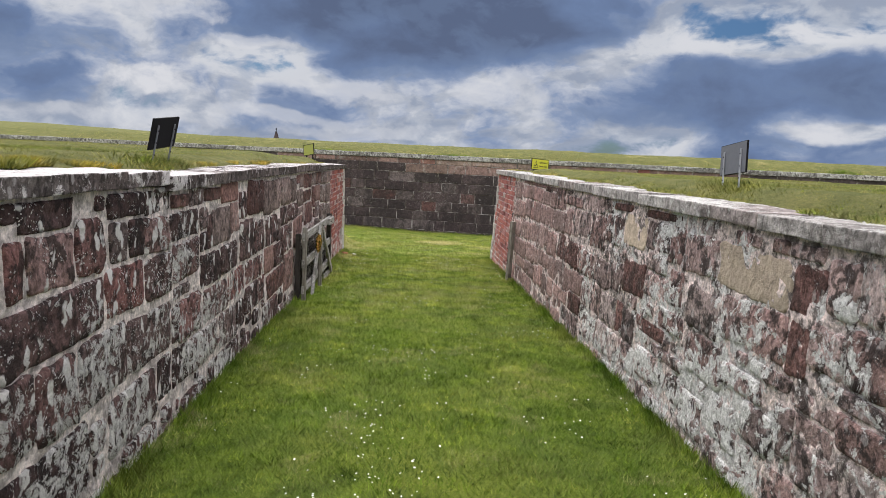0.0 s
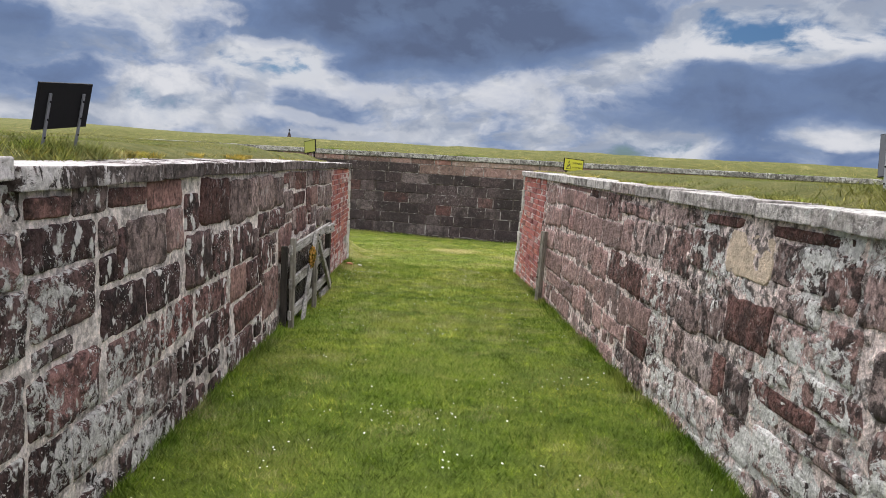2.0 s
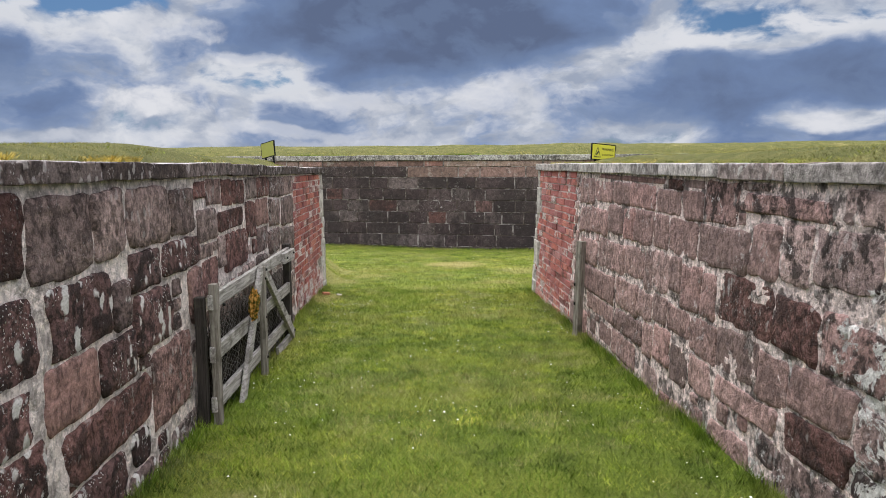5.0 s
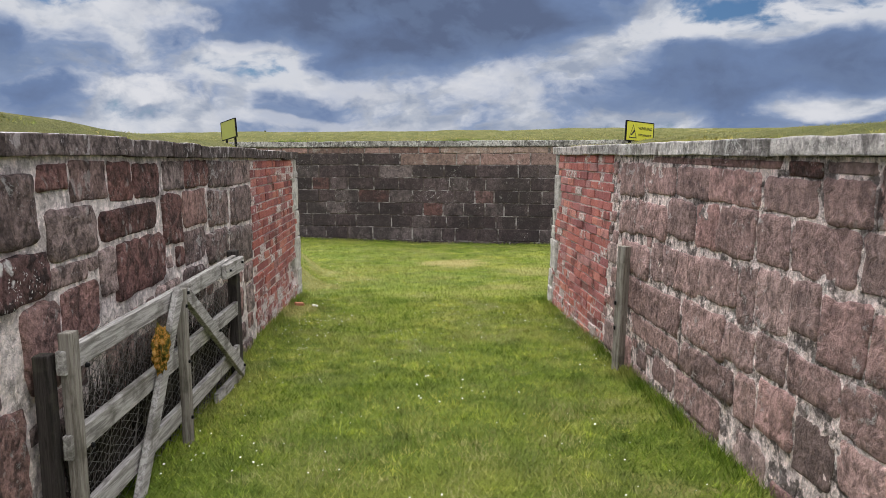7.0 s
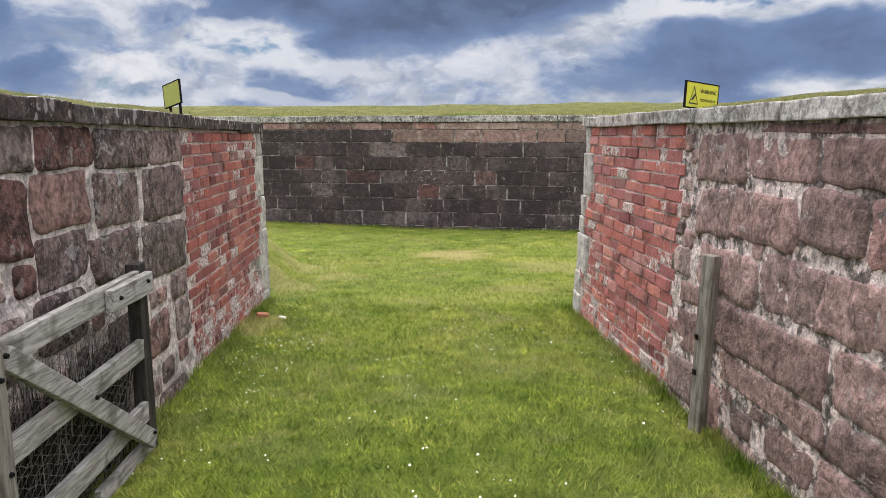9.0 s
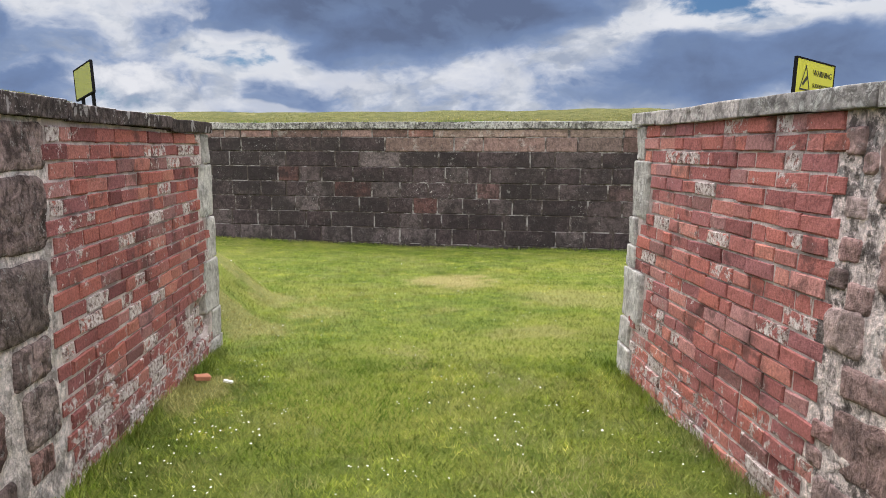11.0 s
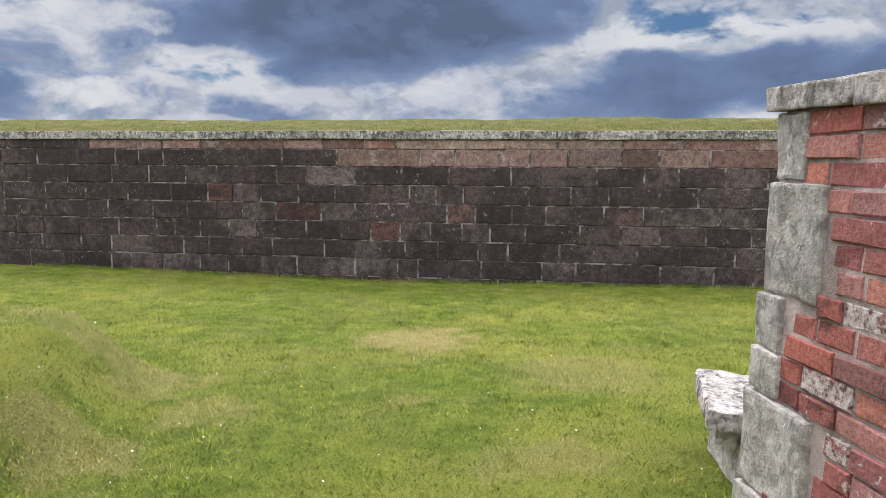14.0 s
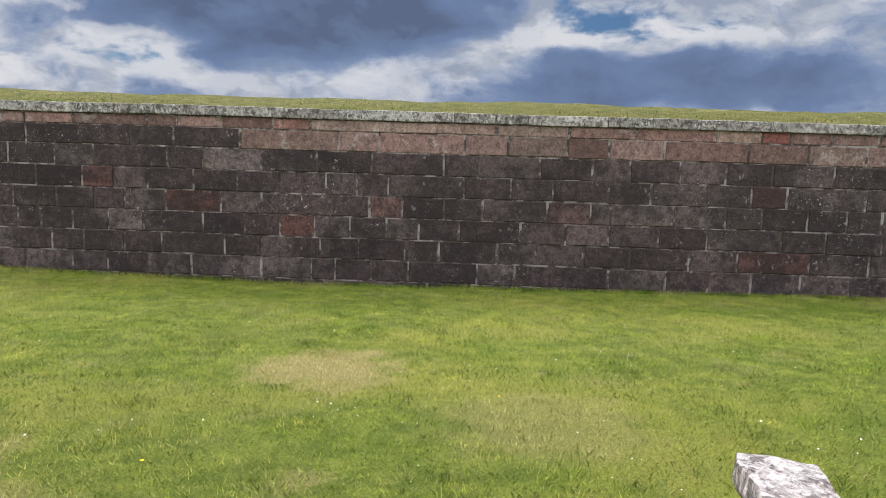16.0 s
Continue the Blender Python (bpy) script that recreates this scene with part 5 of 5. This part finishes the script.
# ---- masonry pieces ----
# stones of the two walls, stretch by stretch: from and to along the wall, bottom and top, tone
LEFT_STONES = []
LEFT_STONES += [
    (2.49, 2.90, 1.15, 1.26, 'd'), (2.93, 3.18, 0.91, 1.16, 'd'), (3.26, 3.68, 1.14, 1.25, 'd'), (2.41, 2.51, 0.91, 1.12, 'd'), (2.55, 2.90, 0.91, 1.12, 'd'), (3.27, 3.46, 0.92, 1.11, 'd'),
    (3.49, 3.67, 0.92, 1.11, 'd'), (2.32, 3.16, 0.64, 0.87, 'd'), (3.21, 3.66, 0.66, 0.89, 'd'), (2.30, 2.55, 0.32, 0.61, 'd'), (2.58, 2.88, 0.29, 0.60, 'd'), (2.92, 3.42, 0.31, 0.61, 'd'),
    (3.45, 4.07, 0.30, 0.58, 'd'), (2.27, 2.98, -0.05, 0.25, 'd'), (3.21, 3.82, -0.03, 0.25, 'd'), (3.71, 4.09, 1.13, 1.25, 'd'), (4.12, 4.43, 1.13, 1.20, 'o'), (4.46, 4.75, 1.12, 1.24, 'd'),
]
LEFT_STONES += [
    (4.78, 5.20, 1.13, 1.21, 'o'), (5.23, 5.72, 1.09, 1.24, 'p'), (3.70, 4.07, 0.90, 1.09, 'd'), (4.10, 4.64, 0.93, 1.09, 'd'), (4.68, 4.84, 0.94, 1.09, 'd'), (4.87, 4.95, 0.79, 1.02, 'd'),
    (4.98, 5.47, 0.79, 1.05, 'b'), (3.69, 4.10, 0.64, 0.87, 'd'), (4.13, 4.61, 0.67, 0.90, 'd'), (4.68, 4.84, 0.79, 0.91, 'd'), (4.69, 5.18, 0.53, 0.75, 'd'), (5.21, 5.67, 0.54, 0.75, 'd'),
    (4.13, 4.41, 0.57, 0.63, 'd'), (4.10, 4.19, 0.30, 0.52, 'd'), (4.22, 4.65, 0.28, 0.53, 'd'), (4.75, 5.38, 0.26, 0.49, 'd'), (3.85, 4.06, 0.02, 0.26, 'd'), (4.10, 4.39, 0.02, 0.25, 'd'),
]
LEFT_STONES += [
    (4.42, 5.05, 0.01, 0.23, 'd'), (5.15, 5.64, -0.03, 0.23, 'd'), (4.84, 5.40, -0.28, -0.06, 'd'), (6.06, 6.72, 0.92, 1.22, 'o'), (6.75, 7.24, 0.87, 1.19, 'b'), (5.50, 5.75, 0.83, 1.06, 'b'),
    (5.78, 6.02, 0.92, 1.14, 'd'), (5.80, 6.32, 0.55, 0.88, 'd'), (6.36, 6.75, 0.54, 0.83, 'd'), (6.86, 7.39, 0.55, 0.83, 'd'), (5.41, 5.91, 0.29, 0.51, 'd'), (6.00, 6.67, 0.31, 0.50, 'd'),
    (6.78, 7.22, 0.27, 0.52, 'p'), (5.95, 6.41, 0.06, 0.28, 'd'), (6.44, 6.74, 0.05, 0.28, 'd'), (5.67, 5.91, -0.01, 0.22, 'd'), (6.89, 7.80, -0.00, 0.23, 'o'), (6.71, 7.43, -0.26, -0.04, 'd'),
]
LEFT_STONES += [
    (5.43, 5.69, -0.29, -0.06, 'd'), (7.27, 7.59, 0.89, 1.20, 'b'), (7.65, 8.22, 0.90, 1.20, 'b'), (8.25, 8.67, 0.91, 1.17, 'b'), (8.71, 8.94, 1.11, 1.21, 'o'), (8.97, 9.33, 1.05, 1.22, 'b'),
    (8.75, 9.16, 0.81, 1.02, 'b'), (7.62, 8.04, 0.68, 0.87, 'd'), (8.07, 8.71, 0.69, 0.87, 'd'), (7.42, 7.59, 0.53, 0.76, 'd'), (8.75, 9.07, 0.70, 0.78, 'b'), (8.50, 8.77, 0.31, 0.66, 'b'),
    (8.80, 9.15, 0.44, 0.67, 'b'), (7.65, 8.18, 0.35, 0.65, 'd'), (7.25, 7.62, 0.27, 0.50, 'd'), (7.83, 8.46, -0.12, 0.31, 'b'), (9.36, 9.63, 1.02, 1.21, 'b'), (9.66, 10.03, 1.02, 1.20, 'o'),
]
LEFT_STONES += [
    (10.11, 10.47, 1.04, 1.21, 'b'), (10.50, 11.03, 1.04, 1.21, 'b'), (9.22, 9.95, 0.84, 0.98, 'o'), (10.06, 10.40, 0.71, 1.01, 'o'), (10.43, 10.93, 0.78, 1.01, 'p'), (9.19, 9.34, 0.58, 0.80, 'b'),
    (9.37, 10.02, 0.52, 0.80, 'o'), (10.43, 10.88, 0.53, 0.75, 'b'), (11.06, 11.74, 1.01, 1.20, 'b'), (11.77, 12.38, 1.01, 1.20, 'b'), (11.00, 11.55, 0.72, 0.98, 'b'), (11.63, 12.34, 0.68, 0.98, 'b'),
    (10.91, 11.47, 0.46, 0.68, 'b'), (11.56, 12.30, 0.33, 0.64, 'b'),
]
RIGHT_STONES = []
RIGHT_STONES += [
    (2.63, 2.77, 0.93, 1.17, 'd'), (2.80, 2.99, 0.91, 1.15, 'd'), (3.07, 3.32, 1.12, 1.18, 'd'), (3.35, 3.49, 1.12, 1.18, 'd'), (3.02, 3.26, 0.87, 1.09, 'o'), (3.29, 4.05, 0.85, 1.09, 't'),
    (2.52, 2.80, 0.65, 0.88, 'd'), (2.82, 3.06, 0.65, 0.84, 'd'), (3.08, 3.23, 0.57, 0.81, 'o'), (3.26, 3.62, 0.58, 0.82, 'd'), (2.47, 2.86, 0.55, 0.62, 'd'), (2.44, 2.78, 0.38, 0.52, 'd'),
    (2.80, 3.14, 0.44, 0.52, 'd'), (3.16, 3.53, 0.47, 0.54, 'd'), (2.40, 2.70, 0.11, 0.35, 'd'), (2.80, 3.08, 0.31, 0.41, 'd'), (3.10, 3.26, 0.17, 0.41, 'd'), (3.41, 3.84, 0.33, 0.44, 'd'),
]
RIGHT_STONES += [
    (2.73, 3.07, 0.11, 0.28, 'd'), (3.28, 3.56, 0.11, 0.30, 'd'), (3.58, 3.93, -0.02, 0.22, 'd'), (3.02, 3.56, -0.16, 0.08, 'd'), (4.68, 4.90, 1.15, 1.19, 'o'), (4.92, 5.35, 1.14, 1.19, 'o'),
    (4.08, 4.56, 0.86, 1.10, 'd'), (4.59, 4.82, 0.87, 1.11, 'd'), (4.84, 5.30, 0.91, 1.11, 'd'), (5.33, 5.87, 0.87, 1.12, 't'), (4.84, 5.22, 0.76, 0.88, 'd'), (3.64, 3.93, 0.57, 0.81, 'd'),
    (3.95, 4.41, 0.52, 0.77, 'd'), (4.52, 4.76, 0.58, 0.82, 'd'), (5.24, 5.74, 0.50, 0.75, 'o'), (4.79, 5.22, 0.56, 0.73, 'd'), (3.87, 4.34, 0.25, 0.49, 'd'), (4.44, 4.88, 0.40, 0.53, 'd'),
]
RIGHT_STONES += [
    (4.74, 5.31, 0.28, 0.37, 'o'), (5.34, 5.64, 0.11, 0.35, 'd'), (4.38, 4.94, 0.18, 0.25, 'd'), (4.84, 5.23, -0.06, 0.15, 'd'), (5.26, 5.68, -0.12, 0.08, 'd'), (5.70, 6.19, 1.14, 1.19, 'o'),
    (6.22, 6.50, 1.10, 1.20, 'd'), (6.53, 6.74, 1.06, 1.19, 'd'), (6.76, 7.20, 1.06, 1.20, 'd'), (5.89, 6.36, 0.83, 1.07, 'd'), (6.39, 6.89, 0.72, 1.03, 'd'), (6.95, 7.39, 0.78, 1.03, 'd'),
    (5.77, 6.09, 0.44, 0.68, 'd'), (6.53, 6.66, 0.42, 0.66, 'd'), (7.11, 7.27, 0.40, 0.67, 'd'), (6.11, 6.51, 0.40, 0.64, 'd'), (6.68, 7.09, 0.40, 0.64, 'd'), (5.67, 5.82, 0.13, 0.37, 'o'),
]
RIGHT_STONES += [
    (5.85, 6.27, 0.12, 0.36, 'd'), (6.31, 6.72, 0.13, 0.37, 'd'), (7.01, 7.49, 0.16, 0.37, 'r'), (6.74, 6.98, 0.09, 0.33, 'd'), (5.71, 6.30, -0.16, 0.09, 'd'), (6.33, 6.98, -0.05, 0.06, 'd'),
    (7.00, 7.49, -0.05, 0.13, 'o'), (6.95, 7.54, -0.30, -0.08, 'd'), (7.23, 8.13, 1.06, 1.15, 'd'), (7.84, 8.13, 1.18, 1.21, 'd'), (8.16, 8.60, 0.97, 1.21, 'd'), (8.63, 8.94, 1.17, 1.21, 'r'),
    (8.97, 9.24, 1.15, 1.21, 'o'), (8.62, 8.94, 0.96, 1.14, 'r'), (8.97, 9.45, 0.97, 1.13, 'r'), (7.42, 7.65, 0.74, 1.02, 'd'), (7.68, 7.97, 0.72, 1.00, 'r'), (7.99, 8.65, 0.71, 0.94, 'r'),
]
RIGHT_STONES += [
    (8.67, 9.15, 0.71, 0.94, 'r'), (7.30, 7.68, 0.41, 0.66, 'o'), (7.70, 8.33, 0.41, 0.68, 'o'), (8.89, 9.10, 0.44, 0.68, 'r'), (8.35, 8.55, 0.37, 0.64, 'r'), (8.57, 8.87, 0.37, 0.65, 'r'),
    (7.51, 7.79, 0.11, 0.35, 'r'), (7.81, 8.28, 0.13, 0.37, 'r'), (8.30, 8.67, 0.12, 0.34, 'r'), (8.69, 9.07, 0.17, 0.34, 'r'), (7.56, 8.26, -0.05, 0.08, 'r'), (8.33, 8.65, -0.11, 0.09, 'r'),
    (8.68, 8.96, -0.16, 0.09, 'r'), (8.99, 9.31, -0.11, 0.14, 'r'), (9.27, 11.09, 1.19, 1.22, 'r'), (9.48, 10.05, 0.98, 1.16, 'r'), (10.07, 10.56, 0.98, 1.16, 'r'), (10.59, 11.18, 0.98, 1.16, 'r'),
]
RIGHT_STONES += [
    (9.50, 9.90, 0.70, 0.95, 'r'), (9.92, 10.20, 0.70, 0.95, 'r'), (10.23, 10.66, 0.71, 0.95, 'r'), (9.17, 9.47, 0.71, 0.95, 'r'), (10.69, 11.27, 0.66, 0.90, 'r'), (9.12, 9.42, 0.39, 0.68, 'r'),
    (9.44, 9.60, 0.36, 0.67, 'r'), (9.63, 10.10, 0.41, 0.65, 'r'), (10.12, 10.45, 0.37, 0.62, 'r'), (10.47, 10.93, 0.37, 0.62, 'r'), (9.10, 9.37, 0.17, 0.36, 'r'), (9.39, 9.71, 0.13, 0.33, 'r'),
    (9.74, 10.31, 0.10, 0.34, 'r'), (10.34, 11.46, 0.06, 0.30, 'r'), (9.34, 9.54, -0.15, 0.10, 'r'), (9.57, 10.27, -0.11, 0.07, 'r'), (10.30, 11.34, -0.11, 0.03, 'r'), (9.68, 10.33, -0.34, -0.14, 'r'),
]
RIGHT_STONES += [
    (11.20, 11.75, 0.93, 1.18, 'r'), (11.29, 11.68, 0.63, 0.88, 'r'), (10.96, 11.61, 0.33, 0.57, 'r'),
]

TONES_LEFT = {"d": STONE_DARK, "b": STONE_BROWN, "o": STONE_OX, "p": STONE_PLAIN, "t": STONE_TAN, "r": STONE_ROSE}
TONES_RIGHT = {**TONES_LEFT, "d": STONE_RED}
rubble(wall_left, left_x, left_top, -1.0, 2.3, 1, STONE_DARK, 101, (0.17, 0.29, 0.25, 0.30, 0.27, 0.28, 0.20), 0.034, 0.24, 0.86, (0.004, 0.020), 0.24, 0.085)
rubble(wall_right, right_x, right_top, -1.0, 2.4, -1, STONE_RED, 102, (0.13, 0.30, 0.29, 0.28, 0.27, 0.26, 0.20), 0.022, 0.26, 0.74, (0.002, 0.018), 0.2, 0.11)
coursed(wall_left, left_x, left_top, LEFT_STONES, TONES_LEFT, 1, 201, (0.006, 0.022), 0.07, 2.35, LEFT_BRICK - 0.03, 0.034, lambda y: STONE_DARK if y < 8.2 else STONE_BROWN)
coursed(wall_right, right_x, right_top, RIGHT_STONES, TONES_RIGHT, -1, 202, (0.003, 0.014), 0.10, 2.45, RIGHT_BRICK - 0.03, 0.026, lambda y: STONE_RED if y < 7.6 else STONE_ROSE)
brickwork(wall_left, left_x, left_top, LEFT_BRICK, LEFT_END, 1, 41, quoin_skip(left_top(LEFT_END), *Q_LEFT), BRICK_FLAKED, (14.28, 14.85, -0.38, -0.02))
brickwork(wall_right, right_x, right_top, RIGHT_BRICK, RIGHT_END, -1, 42, quoin_skip(right_top(RIGHT_END), *Q_RIGHT), BRICK_RED)
ashlar_wall()
